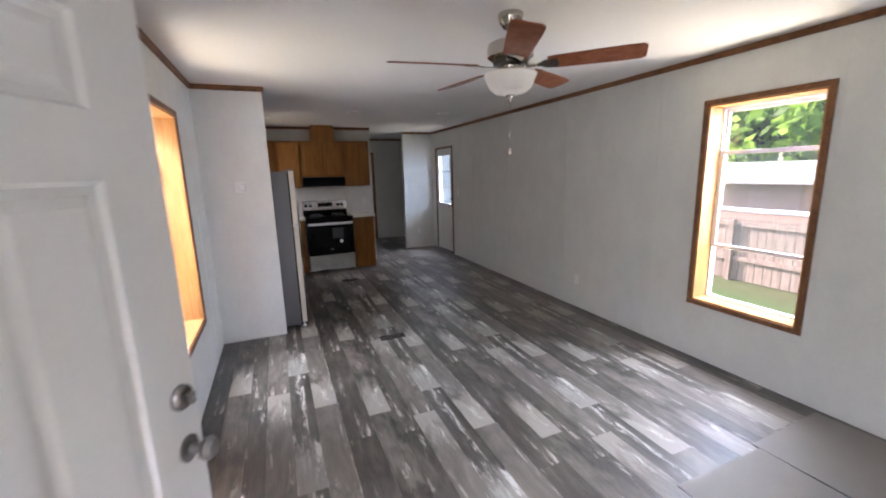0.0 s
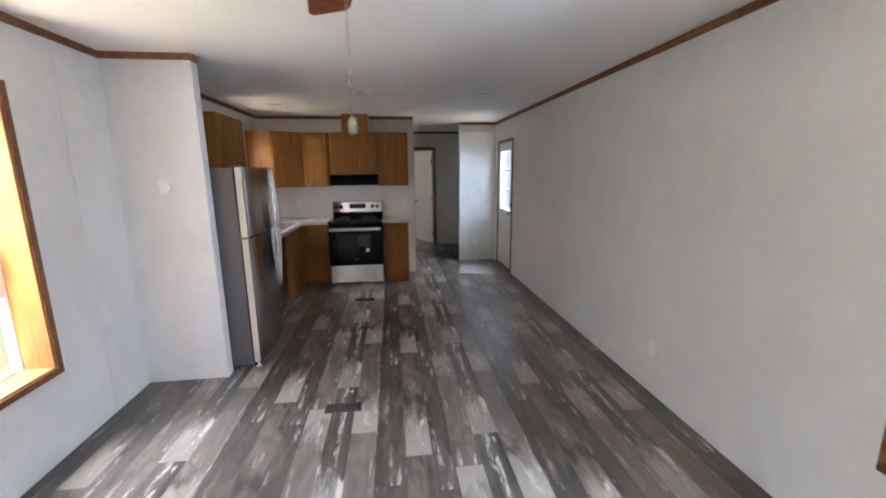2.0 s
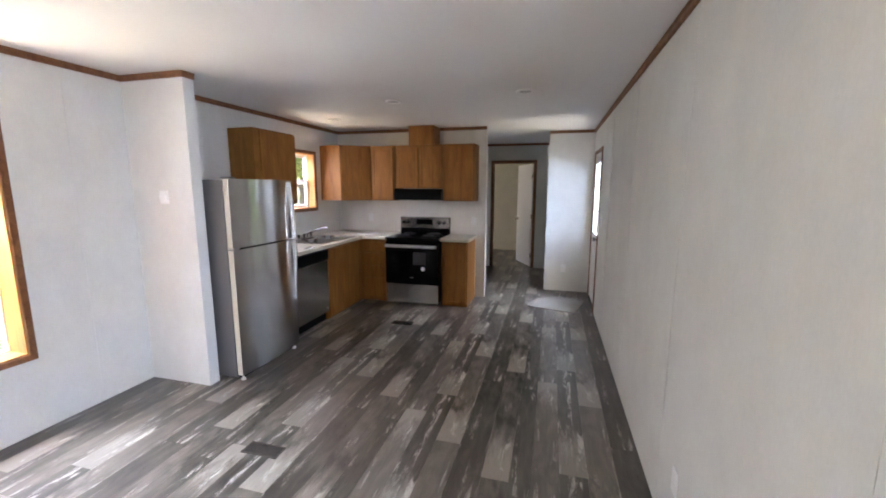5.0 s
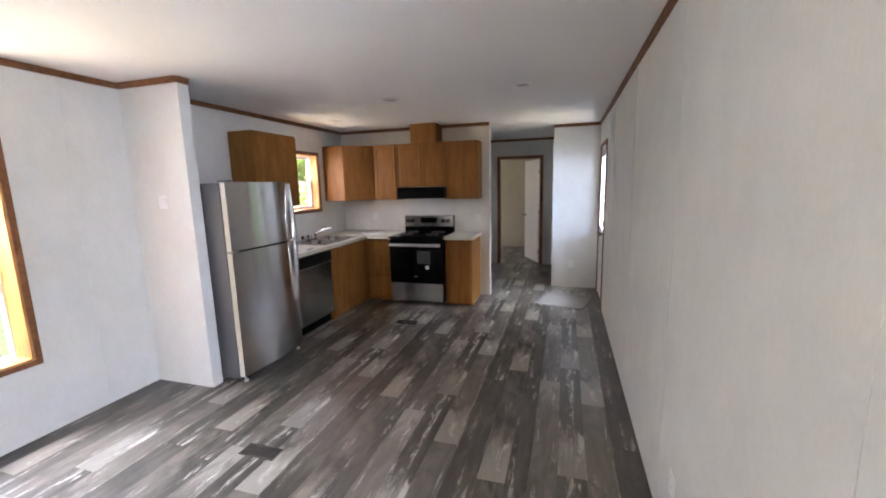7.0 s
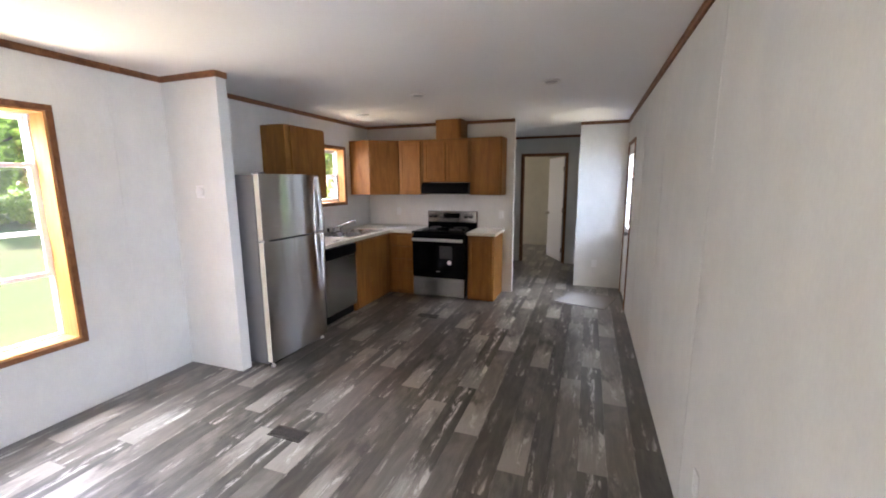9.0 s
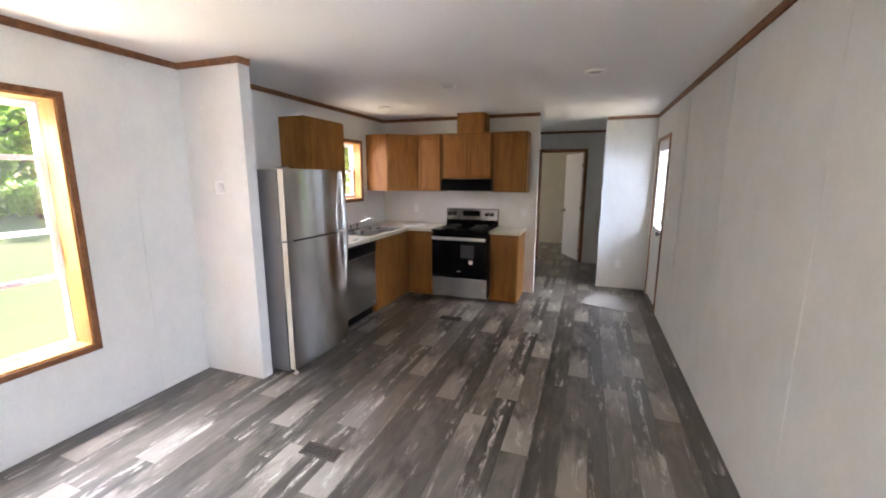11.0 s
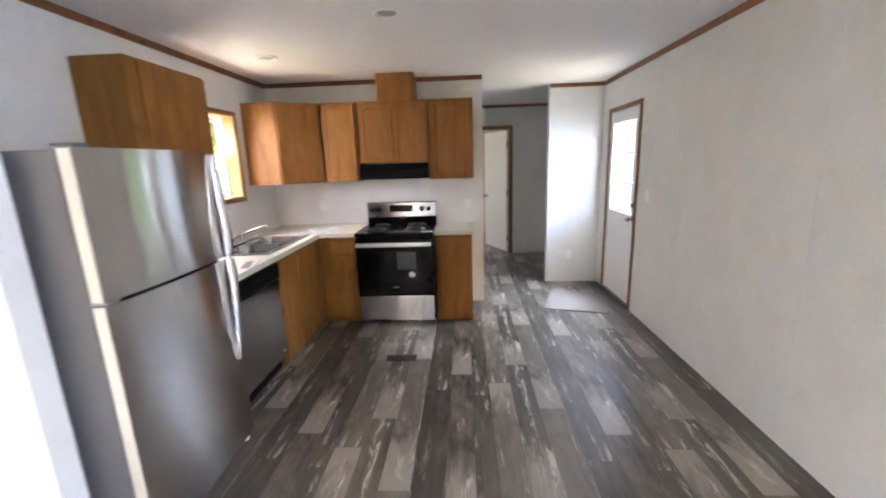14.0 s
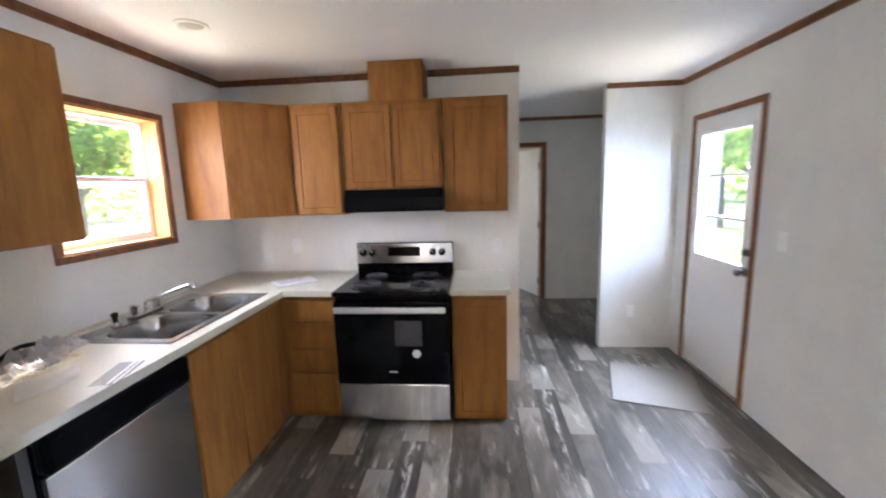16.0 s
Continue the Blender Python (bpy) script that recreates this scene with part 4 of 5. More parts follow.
def crumpled(cx, cy, rx, ry, h, seed, n=16):
    """A crumpled sheet of clear plastic."""
    rng = random.Random(seed)
    bm = bmesh.new()
    grid = [[bm.verts.new((cx + rx * (2 * i / n - 1) + rng.uniform(-0.008, 0.008), cy + ry * (2 * j / n - 1) + rng.uniform(-0.008, 0.008),
                           ZT1 + 0.003 + h * abs(noise.noise((i * 0.45 + seed, j * 0.45, seed))) * 2 * max(0.0, 1 - ((2 * i / n - 1) ** 2 + (2 * j / n - 1) ** 2) * 0.6))) for j in range(n + 1)] for i in range(n + 1)]
    for i in range(n):
        for j in range(n):
            bm.faces.new((grid[i][j], grid[i + 1][j], grid[i + 1][j + 1], grid[i][j + 1]))
    return bm


pb = thing("plastic_bag", "crumpled clear plastic bag with dark fittings beside the sink", "plastic bag", (-0.56, 5.5, ZT1))
part("film", crumpled(-0.555, 5.54, 0.10, 0.20, 0.06, 3, 20), M_BAG, pb, smooth=True)
part("film", crumpled(-0.50, 5.42, 0.12, 0.16, 0.045, 8, 20), M_BAG, pb, smooth=True)
for k, (x, y, r) in enumerate(((-0.60, 5.40, 80), (-0.55, 5.52, 55), (-0.59, 5.62, 110), (-0.52, 5.38, 20))):
    bm = boxes((-0.075, 0.075, -0.014, 0.014, 0.003, 0.028), bevel=0.008)
    bm.transform(pose(x, y, ZT1, 0, 0, r))
    part("fitting", bm, M_DARK if k < 3 else M_CHROME, pb)
hose = smooth_curve([(-0.61, 5.30, ZT1 + 0.012), (-0.57, 5.42, ZT1 + 0.035), (-0.61, 5.55, ZT1 + 0.05), (-0.56, 5.66, ZT1 + 0.03), (-0.60, 5.69, ZT1 + 0.012)], 5)
part("hose", tube(bmesh.new(), hose, 0.010, 8), M_BLACKP, pb, "dark flexible hose", True)
sh = thing("paper_sheet", "white sheet of paper lying on the worktop", "paper", (-0.27, 5.34, ZT1))
bm = bmesh.new()
pts = [(-0.36, 5.32), (-0.31, 5.51), (-0.185, 5.40), (-0.205, 5.20)]
grid = []
for i in range(9):
    row = []
    for j in range(9):
        u, v = i / 8, j / 8
        x = (pts[0][0] * (1 - u) + pts[1][0] * u) * (1 - v) + (pts[3][0] * (1 - u) + pts[2][0] * u) * v
        y = (pts[0][1] * (1 - u) + pts[1][1] * u) * (1 - v) + (pts[3][1] * (1 - u) + pts[2][1] * u) * v
        row.append(bm.verts.new((x, y, ZT1 + 0.002 + 0.014 * (u - 0.5) ** 2 + 0.004 * math.sin(5 * v + 3 * u) ** 2)))
    grid.append(row)
for i in range(8):
    for j in range(8):
        bm.faces.new((grid[i][j], grid[i][j + 1], grid[i + 1][j + 1], grid[i + 1][j]))
bmesh.ops.solidify(bm, geom=bm.faces[:], thickness=0.0006)
part("sheet", bm, M_PAPER, sh, smooth=True)
lf = thing("leaflet", "thin clear sleeve with a white edge on the worktop", "leaflet", (-0.05, 5.43, ZT1))
sleeve = pose(-0.065, 5.43, ZT1, 0, 0, 17)
bm = boxes((-0.045, 0.045, -0.10, 0.10, 0.001, 0.0025))
bm.transform(sleeve)
part("sheet", bm, M_BAG, lf)
for x in (0.012, 0.030):
    bm = boxes((x, x + 0.009, -0.10, 0.10, 0.0028, 0.0055), bevel=0.001)
    bm.transform(sleeve)
    part("fold", bm, M_PAPER, lf)


def wall_plate(name, label, category, m, kind):
    """A cover plate facing local -y: outlet or switch."""
    t = thing(name, label, category, m=m)
    part("plate", boxes((-0.036, 0.036, -0.006, 0, -0.058, 0.058), bevel=0.003), M_PLATE, t, local=True)
    if kind == "switch":
        part("toggle", boxes((-0.006, 0.006, -0.018, -0.005, -0.004, 0.016), bevel=0.002), M_PLATE, t, local=True)
    else:
        for z in (-0.022, 0.022):
            part("socket", boxes((-0.015, 0.015, -0.009, -0.005, z - 0.014, z + 0.014), bevel=0.003), M_PLATE, t, local=True)
    return t


wall_plate("outlet", "ivory outlet above the worktop", "outlet", pose(-0.155, YK, 1.13), "outlet")
wall_plate("outlet", "ivory outlet beside the stove", "outlet", pose(1.44, YK, 1.105), "outlet")
wall_plate("outlet", "white outlet low on the short partition", "outlet", pose(2.71, YC, 0.356), "outlet")
wall_plate("outlet", "ivory outlet low on the long wall", "outlet", pose(XE, 3.35, 0.33, 0, 0, -90), "outlet")
wall_plate("light_switch", "white light switch beside the back door", "switch", pose(XE, 6.60, 1.19, 0, 0, -90), "switch")
tm = thing("thermostat", "small white thermostat on the partition", "thermostat", (-0.36, 4.01, 1.505))
part("plate", boxes((-0.40, -0.32, 4.004, 4.01, 1.455, 1.555), bevel=0.002), M_PLATE, tm)
part("housing", lathe(bmesh.new(), [(0.036, 4.004), (0.036, 3.986), (0.032, 3.979), (0.026, 3.977), (0.004, 3.976)], (-0.345, 0, 1.505), 28, "Y"), M_PLATE, tm, "round white dial cover", True)

# ---- ceiling fan ----
FC = Vector((1.175, 1.770))
fan = thing("ceiling_fan", "brushed nickel ceiling fan with cherry blades and a frosted bowl", "ceiling fan", m=pose(FC.x, FC.y, CEIL, 0, 0, 0))
part("canopy", lathe(bmesh.new(), [(0.066, -0.001), (0.068, -0.012), (0.060, -0.045), (0.040, -0.072), (0.018, -0.082)], seg=32), M_NICKEL, fan, "brushed nickel canopy", True, True)
part("downrod", lathe(bmesh.new(), [(0.013, -0.075), (0.013, -0.14)], seg=16), M_NICKEL, fan, "", True, True)
part("motor_housing", lathe(bmesh.new(), [(0.030, -0.125), (0.085, -0.135), (0.118, -0.150), (0.125, -0.175), (0.122, -0.215), (0.098, -0.232), (0.07, -0.24)], seg=36), M_NICKEL, fan, "brushed nickel motor housing", True, True)
part("vent_band", lathe(bmesh.new(), [(0.088, -0.229), (0.096, -0.235), (0.092, -0.252), (0.07, -0.256)], seg=36), M_BRONZE, fan, "dark metal vent band", True, True)
part("switch_cup", lathe(bmesh.new(), [(0.050, -0.254), (0.058, -0.262), (0.054, -0.276), (0.066, -0.286), (0.062, -0.296)], seg=36), M_NICKEL, fan, "turned nickel switch cup", True, True)
part("light_fitter", lathe(bmesh.new(), [(0.060, -0.284), (0.085, -0.288), (0.118, -0.292), (0.130, -0.297), (0.12, -0.303)], seg=36), M_NICKEL, fan, "", True, True)
part("bowl_shade", lathe(bmesh.new(), [(0.128, -0.296), (0.140, -0.300), (0.142, -0.306), (0.136, -0.318), (0.126, -0.345), (0.110, -0.375), (0.085, -0.396), (0.050, -0.406), (0.012, -0.409)], seg=40), M_BOWL, fan, "frosted glass bowl shade", True, True)
part("finial", lathe(bmesh.new(), [(0.024, -0.406), (0.026, -0.412), (0.018, -0.419), (0.008, -0.428), (0.007, -0.438), (0.003, -0.442)], seg=20), M_NICKEL, fan, "", True, True)
zb = -0.262
for k in range(5):
    a = 100 + 72 * k
    m = pose(0, 0, 0, 0, 0, a)
    bm = bmesh.new()
    pts = [(0.20, -0.055), (0.24, -0.062), (0.56, -0.072), (0.640, -0.070), (0.662, -0.052), (0.664, 0.052), (0.642, 0.070), (0.56, 0.072), (0.24, 0.062), (0.20, 0.055)]
    prism(bm, pts, -0.003, 0.003)
    bm.transform(m @ Matrix.Translation((0, 0, zb)) @ Matrix.Rotation(radians(-13), 4, "X"))
    bl = part("blade", bm, M_BLADE, fan, "cherry-stained blade", local=True)
    bm = bmesh.new()
    prism(bm, [(0.085, -0.016), (0.15, -0.012), (0.19, -0.040), (0.245, -0.045), (0.255, 0.0), (0.245, 0.045), (0.19, 0.040), (0.15, 0.012), (0.085, 0.016)], -0.009, -0.004)
    bm.transform(m @ Matrix.Translation((0, 0, zb)) @ Matrix.Rotation(radians(-13), 4, "X"))
    part("blade_iron", bm, M_NICKEL, bl, "nickel blade bracket", local=True)
ch = bmesh.new()
tube(ch, [(0, 0, -0.43 - 0.26 * q / 8) for q in range(9)], 0.0011, 6)
for q in range(0, 43, 2):
    lathe(ch, [(0.0006, 0.0021), (0.0021, 0.0), (0.0006, -0.0021)], (0, 0, -0.43 - q * 0.006), 6)
chain = part("pull_chain", ch, M_NICKEL, fan, "fine metal pull chain", local=True)
part("connector", lathe(bmesh.new(), [(0.002, 0.0), (0.006, -0.004), (0.007, -0.022), (0.003, -0.026)], (0, 0, -0.605), 14), M_NICKEL, chain, "small metal chain bell", True, True)
part("fob", lathe(bmesh.new(), [(0.003, 0.0), (0.007, -0.005), (0.010, -0.018), (0.0095, -0.028), (0.006, -0.035), (0.001, -0.037)], (0, 0, -0.69), 16), M_NICKEL, chain, "small metal pull fob", True, True)

# recessed lights
for x, y in ((-0.125, 6.174), (0.981, 5.365), (2.241, 5.259)):
    t = thing("recessed_light", "white round recessed ceiling light, switched off", "ceiling light", (x, y, CEIL), "recessed kitchen lights")
    part("trim_ring", lathe(bmesh.new(), [(0.080, CEIL - 0.0005), (0.080, CEIL - 0.008), (0.070, CEIL - 0.014), (0.056, CEIL - 0.005), (0.056, CEIL - 0.0015)], (x, y, 0), 32), M_PLATE, t, "white trim ring", True)
    part("lens", lathe(bmesh.new(), [(0.055, CEIL - 0.003), (0.05, CEIL - 0.0062), (0.01, CEIL - 0.007)], (x, y, 0), 28), M_LENS, t, "grey frosted lens", True)


def floor_vent(x, y, w, d):
    t = thing("floor_register", "dark metal floor register set in the planks", "floor vent", (x, y, 0))
    part("frame", boxes((x - w / 2, x + w / 2, y - d / 2, y - d / 2 + 0.012, 0.0005, 0.006), (x - w / 2, x + w / 2, y + d / 2 - 0.012, y + d / 2, 0.0005, 0.006),
                        (x - w / 2, x - w / 2 + 0.012, y - d / 2 + 0.012, y + d / 2 - 0.012, 0.0005, 0.006), (x + w / 2 - 0.012, x + w / 2, y - d / 2 + 0.012, y + d / 2 - 0.012, 0.0005, 0.006)), M_VENT, t)
    part("pan", boxes((x - w / 2 + 0.01, x + w / 2 - 0.01, y - d / 2 + 0.01, y + d / 2 - 0.01, 0.0004, 0.0012)), M_MATEDGE, t)
    k = int((w - 0.03) / 0.013)
    for i in range(k):
        u = x - w / 2 + 0.018 + i * 0.013
        part("slat", boxes((u, u + 0.006, y - d / 2 + 0.012, y + d / 2 - 0.012, 0.0012, 0.0045)), M_VENT, t)


floor_vent(0.872, 3.445, 0.245, 0.105)
floor_vent(0.865, 5.835, 0.245, 0.105)


def board(x, y, w, d, r, label):
    t = thing("grey_board", label, "board", m=pose(x, y, 0, 0, 0, r))
    part("sheet", boxes((-w / 2, w / 2, -d / 2, d / 2, 0.003, 0.008), bevel=0.0015), M_MAT, t, local=True)
    part("backing", boxes((-w / 2 - 0.002, w / 2 + 0.002, -d / 2 - 0.002, d / 2 + 0.002, 0.0003, 0.003)), M_MATEDGE, t, local=True)


board(2.63, 7.14, 0.62, 0.655, -15.5, "flat grey mat lying before the back door")
board(2.005, 0.62, 0.66, 0.71, 0, "flat grey board lying on the living room floor")
board(2.69, 0.66, 0.68, 0.73, 2, "flat grey board lying beside the long wall")

# ---- outside ----
def lawn_material():
    m, n, l, p = nodes_of("lawn")
    fine = noise_tex(n, l, coords(n, l, (1, 1, 1)), 14, 6, 0.7)
    broad = noise_tex(n, l, coords(n, l, (0.16, 0.05, 1)), 1.0, 4, 0.55, 0.6)
    g = ramp(n, l, fine, [(0.3, (0.026, 0.064, 0.010)), (0.7, (0.055, 0.115, 0.020))])
    d = ramp(n, l, fine, [(0.3, (0.055, 0.060, 0.020)), (0.7, (0.085, 0.082, 0.031))])
    l.new(mix(n, l, ramp(n, l, broad, [(0.54, (0, 0, 0)), (0.68, (0.8, 0.8, 0.8))]), g, d), p.inputs["Base Color"])
    p.inputs["Roughness"].default_value = 0.95
    bump(n, l, p, fine, 0.6, 0.03)
    return m


def leaf_material(name, dark, light):
    """Thin leaves that let some light through."""
    m, n, l, p = nodes_of(name)
    geo = n.new("ShaderNodeNewGeometry")
    c = ramp(n, l, geo.outputs["Random Per Island"], [(0.0, dark), (0.6, light), (1.0, tuple(1.35 * x for x in light))])
    l.new(c, p.inputs["Base Color"])
    p.inputs["Roughness"].default_value = 0.6
    tr = n.new("ShaderNodeBsdfTranslucent")
    l.new(c, tr.inputs[0])
    mx = n.new("ShaderNodeMixShader")
    mx.inputs[0].default_value = 0.7
    l.new(p.outputs[0], mx.inputs[1]), l.new(tr.outputs[0], mx.inputs[2])
    l.new(mx.outputs[0], n["Material Output"].inputs[0])
    return m


M_GRASS = lawn_material()
M_LEAF = leaf_material("leaves", (0.13, 0.25, 0.045), (0.25, 0.43, 0.08))
M_LEAF2 = leaf_material("pale_leaves", (0.18, 0.30, 0.05), (0.31, 0.46, 0.095))
M_BARK = surface("bark", (0.10, 0.08, 0.06), 0.9, vary=0.35, scale=(3, 3, 0.6), grain=12, relief=0.6)
M_BOARD = wood("fence_board", (0.37, 0.29, 0.245), (0.24, 0.185, 0.155), 0.85, (6, 6, 0.7), 0.4)
M_BRICK = surface("faded_brick", (0.42, 0.275, 0.225), 0.85, vary=0.15, grain=18, blot=1, relief=0.3)
M_ROOF = surface("pale_metal_roof", (0.42, 0.41, 0.41), 0.5, vary=0.05, grain=8, relief=0.1)
M_SIDING = surface("white_siding", (0.60, 0.60, 0.59), 0.6, vary=0.04, grain=20, relief=0.1)
M_CARP = surface("dark_car_paint", (0.012, 0.012, 0.016), 0.2, vary=0.2, relief=0)
M_TYRE = surface("tyre_rubber", (0.02, 0.02, 0.02), 0.85)
M_BOXG = surface("utility_grey", (0.22, 0.23, 0.22), 0.6)

ground = structure("ground", boxes((-1500, 1500, -1500, 1500, GROUND - 0.3, GROUND)), M_GRASS, "mown lawn with dry patches round the house", "ground")


def leaf_cloud(lobes, count, size, seed):
    """Many small leaf quads round the shells of several lobes (x, y, z, rx, rz)."""
    rng = np.random.default_rng(seed)
    pick = rng.integers(0, len(lobes), count)
    lb = np.array(lobes)[pick]
    d = rng.normal(size=(count, 3))
    d /= np.linalg.norm(d, axis=1)[:, None]
    r = rng.uniform(0.45, 1.0, count) ** 0.6
    c = lb[:, :3] + d * r[:, None] * np.stack([lb[:, 3], lb[:, 3], lb[:, 4]], 1)
    u = rng.normal(size=(count, 3))
    u /= np.linalg.norm(u, axis=1)[:, None]
    v = np.cross(u, rng.normal(size=(count, 3)))
    v /= np.linalg.norm(v, axis=1)[:, None]
    s = size * rng.uniform(0.5, 1.3, count)[:, None]
    verts = np.stack([c - u * s, c + v * s * 0.55, c + u * s, c - v * s * 0.55], 1).reshape(-1, 3)
    return verts, np.arange(count * 4).reshape(-1, 4)


def cloud_mesh(name, lobes, count, size, seed, material):
    verts, faces = leaf_cloud(lobes, count, size, seed)
    me = bpy.data.meshes.new(name)
    me.from_pydata(verts.tolist(), [], faces.tolist())
    me.materials.append(material)
    return new(name, me)


def tree(h, seed, label, material):
    rng = random.Random(seed)
    t = thing("tree", label, "tree", (0, 0, GROUND), "trees round the lawn")
    tr = bmesh.new()
    tube(tr, smooth_curve([(0, 0, -0.1), (0.1, 0.05, h * 0.2), (-0.05, 0.1, h * 0.45), (0.1, 0, h * 0.8)], 3), [h * 0.024 * (1 - 0.085 * k) for k in range(10)], 8)
    lobes = [(0, 0, h * 0.82, h * 0.17, h * 0.16)]
    for k in range(14):
        a, z = k * 2.4 + rng.uniform(-0.4, 0.4), h * rng.uniform(0.14, 0.75)
        rr = h * rng.uniform(0.15, 0.27)
        e = (rr * math.cos(a), rr * math.sin(a), z + h * 0.08)
        tube(tr, smooth_curve([(0.05, 0.05, z - h * 0.07), (e[0] * 0.5, e[1] * 0.5, z), e], 3), [h * 0.009 * (1 - 0.11 * q) for q in range(7)], 6)
        lobes.append((*e, h * rng.uniform(0.10, 0.16), h * rng.uniform(0.08, 0.13)))
    part("trunk", tr, M_BARK, t, "rough grey-brown trunk", local=True)
    cr = cloud_mesh("crown", lobes, 4200, h * 0.026, seed, material)
    cr.parent = t
    return t


def shrub(seed, label, material):
    rng = random.Random(seed)
    s = thing("shrub", label, "shrub", (0, 0, GROUND), "shrubs along the lawn")
    lobes = [(rng.uniform(-1.3, 1.3), rng.uniform(-1.0, 1.0), rng.uniform(0.5, 1.5), rng.uniform(0.6, 1.0), rng.uniform(0.5, 0.8)) for _ in range(8)]
    st = bmesh.new()
    for x, y, z, _, _ in lobes:
        tube(st, [(x * 0.1, y * 0.1, -0.05), (x * 0.6, y * 0.6, z * 0.6), (x, y, z)], [0.05, 0.035, 0.015], 6)
    part("stems", st, M_BARK, s, local=True)
    cr = cloud_mesh("crown", lobes, 1900, 0.13, seed, material)
    cr.parent = s
    return s


tree_a = tree(15.0, 5, "tall leafy tree with a broad green crown", M_LEAF)
tree_b = tree(11.0, 9, "leafy tree with a pale green crown", M_LEAF2)
shrub_a = shrub(21, "dense dark green shrub at the edge of the lawn", M_LEAF)
shrub_b = shrub(33, "pale green shrub at the edge of the lawn", M_LEAF2)
rngt = random.Random(4)
tree_a.matrix_basis = pose(-31, 12, GROUND)
tree_b.matrix_basis = pose(-28, 4, GROUND)
shrub_a.matrix_basis = pose(-27, 9, GROUND)
shrub_b.matrix_basis = pose(-26, 15, GROUND)
for k in range(9):
    y = -24 + k * 7.6 + rngt.uniform(-1.2, 1.2)
    copy_thing(tree_a if k % 2 else tree_b, pose(-35 + rngt.uniform(-3, 3), y, GROUND, 0, 0, rngt.uniform(0, 360)))
for k in range(17):
    y = -16 + k * 3.0 + rngt.uniform(-0.8, 0.8)
    if abs(y - 7.0) < 2.2:
        continue
    copy_thing(shrub_a if k % 3 else shrub_b, pose(-29 + rngt.uniform(-1.5, 1.5), y, GROUND, 0, 0, rngt.uniform(0, 360)))
for x, y in ((-22, 26), (-17, 30), (-12, 32), (-26, 22), (-7, 34)):
    copy_thing(tree_b, pose(x, y, GROUND, 0, 0, x * 17))
for k in range(9):
    copy_thing(tree_b if k % 2 else tree_a, pose(25 + rngt.uniform(-2, 3), -10 + k * 5.0, GROUND, 0, 0, rngt.uniform(0, 360)))
for x, y in ((12.6, 24), (16, 27), (20, 30)):
    copy_thing(tree_b, pose(x, y, GROUND, 0, 0, y * 31))

# far woods that close the view all round
rngw = np.random.default_rng(8)
lobes = []
for k in range(110):
    a = 2 * math.pi * k / 110
    rr = 52 + rngw.uniform(-5, 5)
    for z in (1.5, 5.0, 8.5):
        lobes.append((rr * math.cos(a), 5 + rr * math.sin(a), GROUND + z + rngw.uniform(-1, 1), 3.2, 2.6))
woods = cloud_mesh("far_woods", lobes, 27000, 0.55, 77, M_LEAF)
tagged(woods, "dense green woods beyond the lawn", "woods", "", "stuff")

# fence
fence = thing("fence", "weathered wooden board fence across the side yard", "fence", (8.4, 5, GROUND))
for k in range(92):
    y = -6 + k * 0.152
    hh = 1.27 + 0.02 * math.sin(k * 1.7)
    part("board", boxes((8.415, 8.433, y, y + 0.138, GROUND + 0.02, GROUND + hh)), M_BOARD, fence)
for z in (0.42, 1.12):
    part("rail", boxes((8.375, 8.414, -6, 8.1, GROUND + z, GROUND + z + 0.085)), M_BOARD, fence)
for k in range(6):
    part("post", boxes((8.33, 8.414, -5.9 + k * 2.7, -5.81 + k * 2.7, GROUND - 0.05, GROUND + 1.24)), M_BOARD, fence)

# low brick house behind the fence
nh = thing("brick_house", "low faded-brick house with a pale metal roof behind the fence", "house", (15, 6, GROUND))
part("wall", boxes((13.2, 18.5, -6, 15, GROUND, 1.12)), M_BRICK, nh)
bm = bmesh.new()
ends = [[bm.verts.new((x, y, z)) for x, z in ((12.7, 1.10), (15.9, 1.62), (19.0, 1.10), (19.0, 1.0), (12.7, 1.0))] for y in (-6.4, 15.4)]
for i in range(5):
    bm.faces.new((ends[0][i], ends[0][(i + 1) % 5], ends[1][(i + 1) % 5], ends[1][i]))
bm.faces.new(ends[0]), bm.faces.new(ends[1][::-1])
bmesh.ops.recalc_face_normals(bm, faces=bm.faces)
part("roof", bm, M_ROOF, nh, "pale metal roof")
# white-sided house seen from the back door
wh = thing("white_house", "white-sided neighbouring house beside the yard", "house", (5.1, 14.6, GROUND))
wall_ = part("wall", boxes((3.6, 6.6, 13.5, 15.8, GROUND, 2.6)), M_SIDING, wh)
for k in range(22):
    z = GROUND + 0.1 + k * 0.15
    part("siding_board", boxes((3.59, 6.61, 13.482, 13.50, z, z + 0.14)), M_SIDING, wall_)
    part("siding_board", boxes((6.60, 6.618, 13.50, 15.8, z, z + 0.14)), M_SIDING, wall_)
bm = bmesh.new()
prism(bm, [(3.4, 13.2), (6.8, 13.2), (6.8, 16.1), (3.4, 16.1)], 2.6, 2.75)
part("roof", bm, M_ROOF, wh)

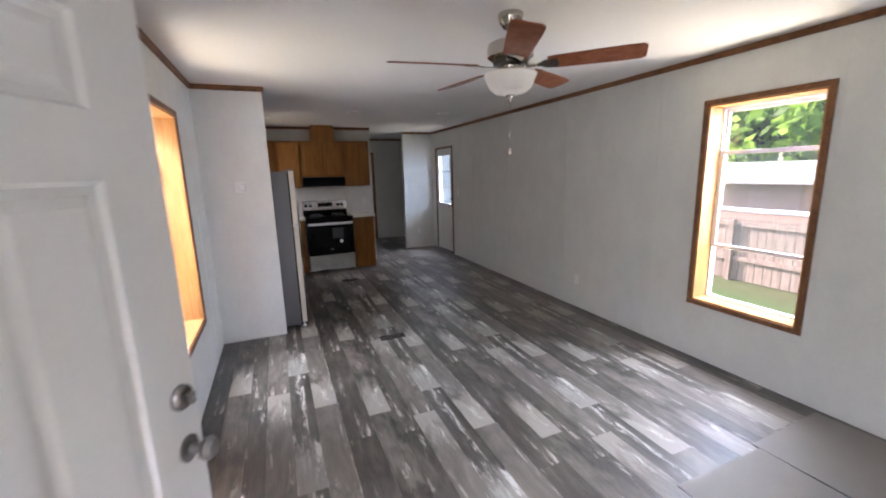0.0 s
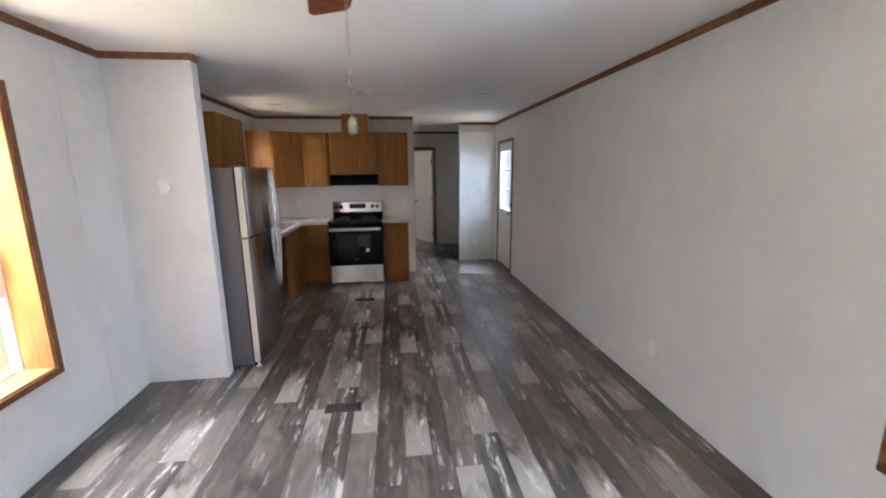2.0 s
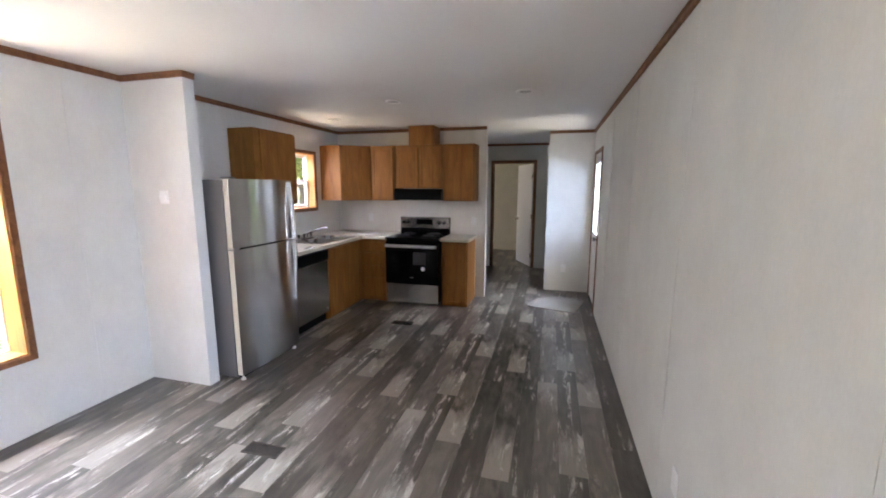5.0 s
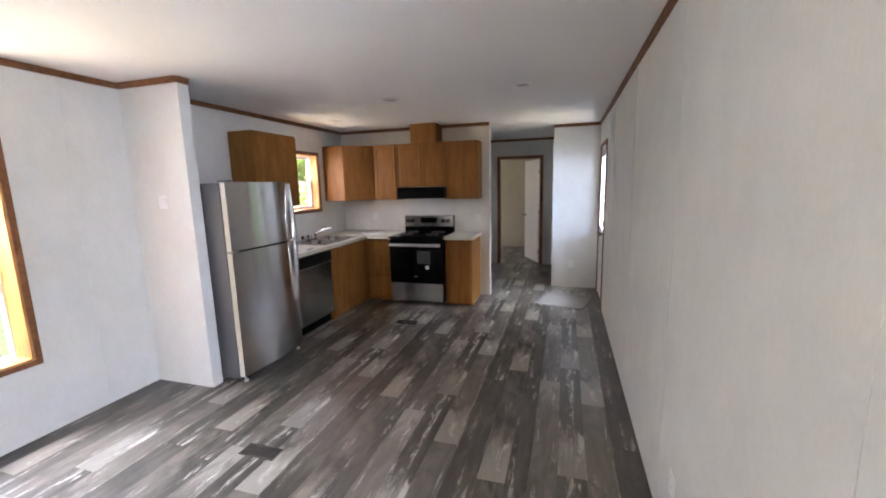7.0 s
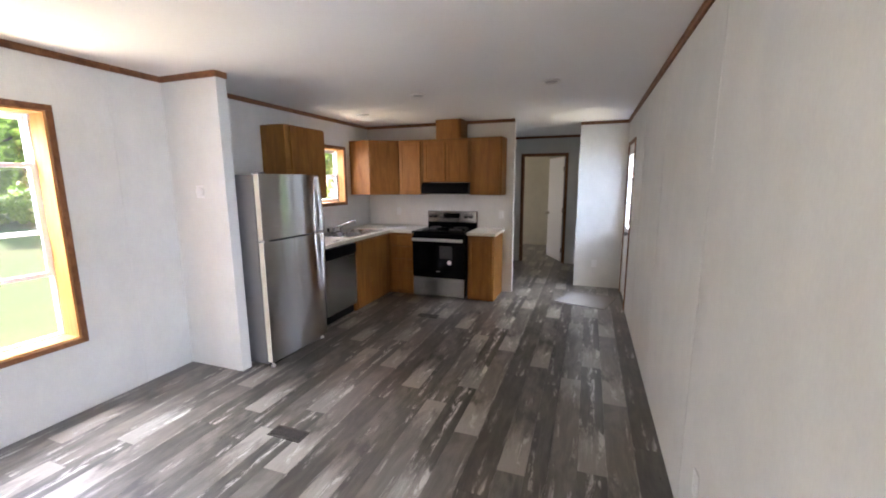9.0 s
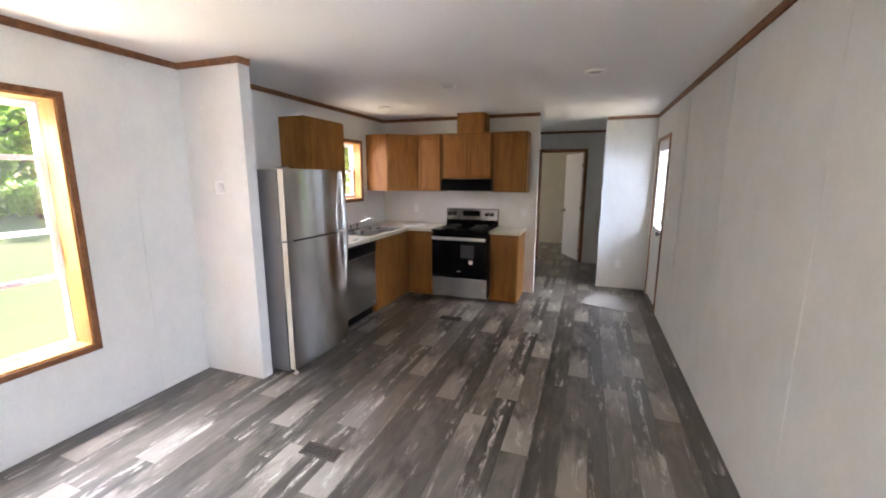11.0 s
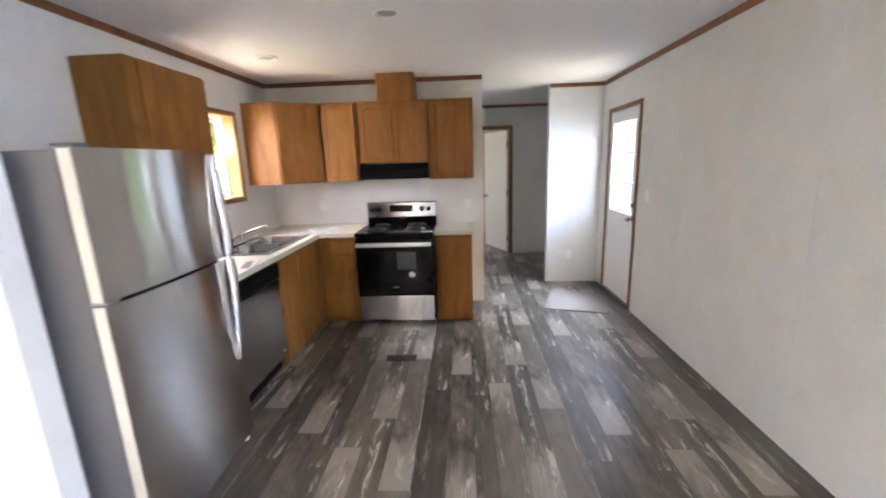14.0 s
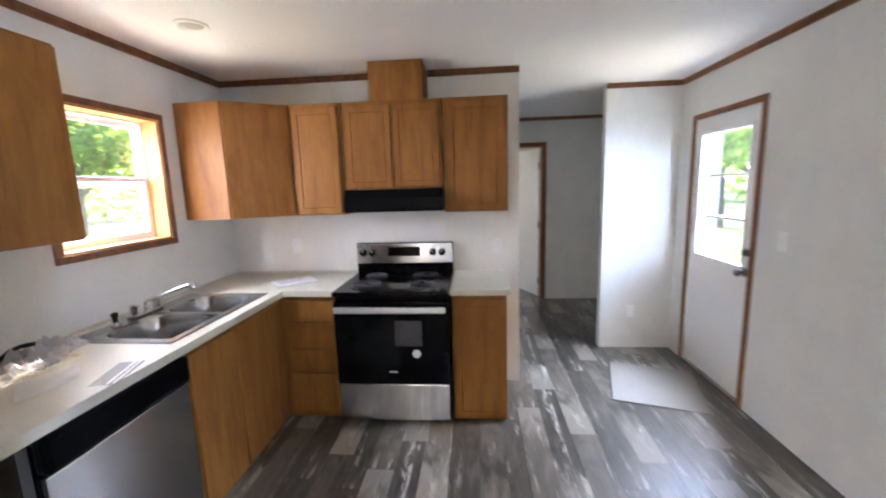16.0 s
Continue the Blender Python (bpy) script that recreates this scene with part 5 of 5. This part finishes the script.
# dark car under the trees
car = thing("car", "dark car parked under the trees across the lawn", "car", m=pose(-28.5, 7.2, GROUND, 0, 0, 84))
bm = bmesh.new()
side = [(-2.1, 0.35), (-2.15, 0.7), (-1.9, 0.88), (-1.2, 0.95), (-0.6, 1.38), (0.7, 1.42), (1.35, 0.98), (1.95, 0.9), (2.15, 0.65), (2.1, 0.35)]
ends = [[bm.verts.new((x, s * (0.82 if z < 1.0 else 0.66), z)) for x, z in side] for s in (-1, 1)]
k = len(side)
for i in range(k):
    bm.faces.new((ends[0][i], ends[0][(i + 1) % k], ends[1][(i + 1) % k], ends[1][i]))
bm.faces.new(ends[0]), bm.faces.new(ends[1][::-1])
bmesh.ops.recalc_face_normals(bm, faces=bm.faces)
part("body", bm, M_CARP, car, local=True)
for x in (-1.35, 1.35):
    for s in (-1, 1):
        wl = part("wheel", lathe(bmesh.new(), [(0.33, s * 0.70), (0.34, s * 0.74), (0.34, s * 0.86), (0.30, s * 0.88), (0.05, s * 0.87)], (x, 0, 0.34), 20, "Y"), M_TYRE, car, local=True)
# grey utility box on the lawn
ub = thing("utility_box", "small grey utility box standing on the lawn", "utility box", (-13.0, 6.0, GROUND))
part("cabinet", boxes((-13.35, -12.75, 5.75, 6.45, GROUND, GROUND + 0.42), bevel=0.03), M_BOXG, ub)
part("base", boxes((-13.45, -12.65, 5.65, 6.55, GROUND - 0.05, GROUND + 0.05)), M_MAT, ub)


# ---- floor planks ----
# each run of six boards is shifted by half a repeat against its neighbour
def plank_mesh(w, y0, y1, material):
    """A board whose own origin is the middle of its full print."""
    bm = boxes((-w / 2, w / 2, y0, y1, -0.006, 0.0))
    me = bpy.data.meshes.new("plank")
    bm.to_mesh(me)
    bm.free()
    me.materials.append(material)
    return me


meshes = {}
SET_W = sum(r[0] for r in PRINT)
for run in range(-2, 4):
    left = 0.645 + run * SET_W
    for k, (width, cut_y, material) in enumerate(PRINT):
        xa, xb = max(left, XW), min(left + width, XE)
        left += width
        if xb - xa < 0.01:
            continue
        yc = cut_y + 0.5 * PLANK_L * (run % 2 - 9) - PLANK_L
        while yc < YB:
            mid_y = yc + PLANK_L / 2
            ya, yb = max(yc, YS), min(yc + PLANK_L, YB)
            yc += PLANK_L
            if yb - ya < 0.01:
                continue
            key = (k, round(xb - xa, 3), round(ya - mid_y, 3), round(yb - mid_y, 3))
            if key not in meshes:
                meshes[key] = plank_mesh(xb - xa - 0.0008, ya - mid_y + 0.0004, yb - mid_y - 0.0004, material)
            ob = new("plank", meshes[key])
            ob.location = ((xa + xb) / 2, mid_y, 0)
            ob.parent = floor
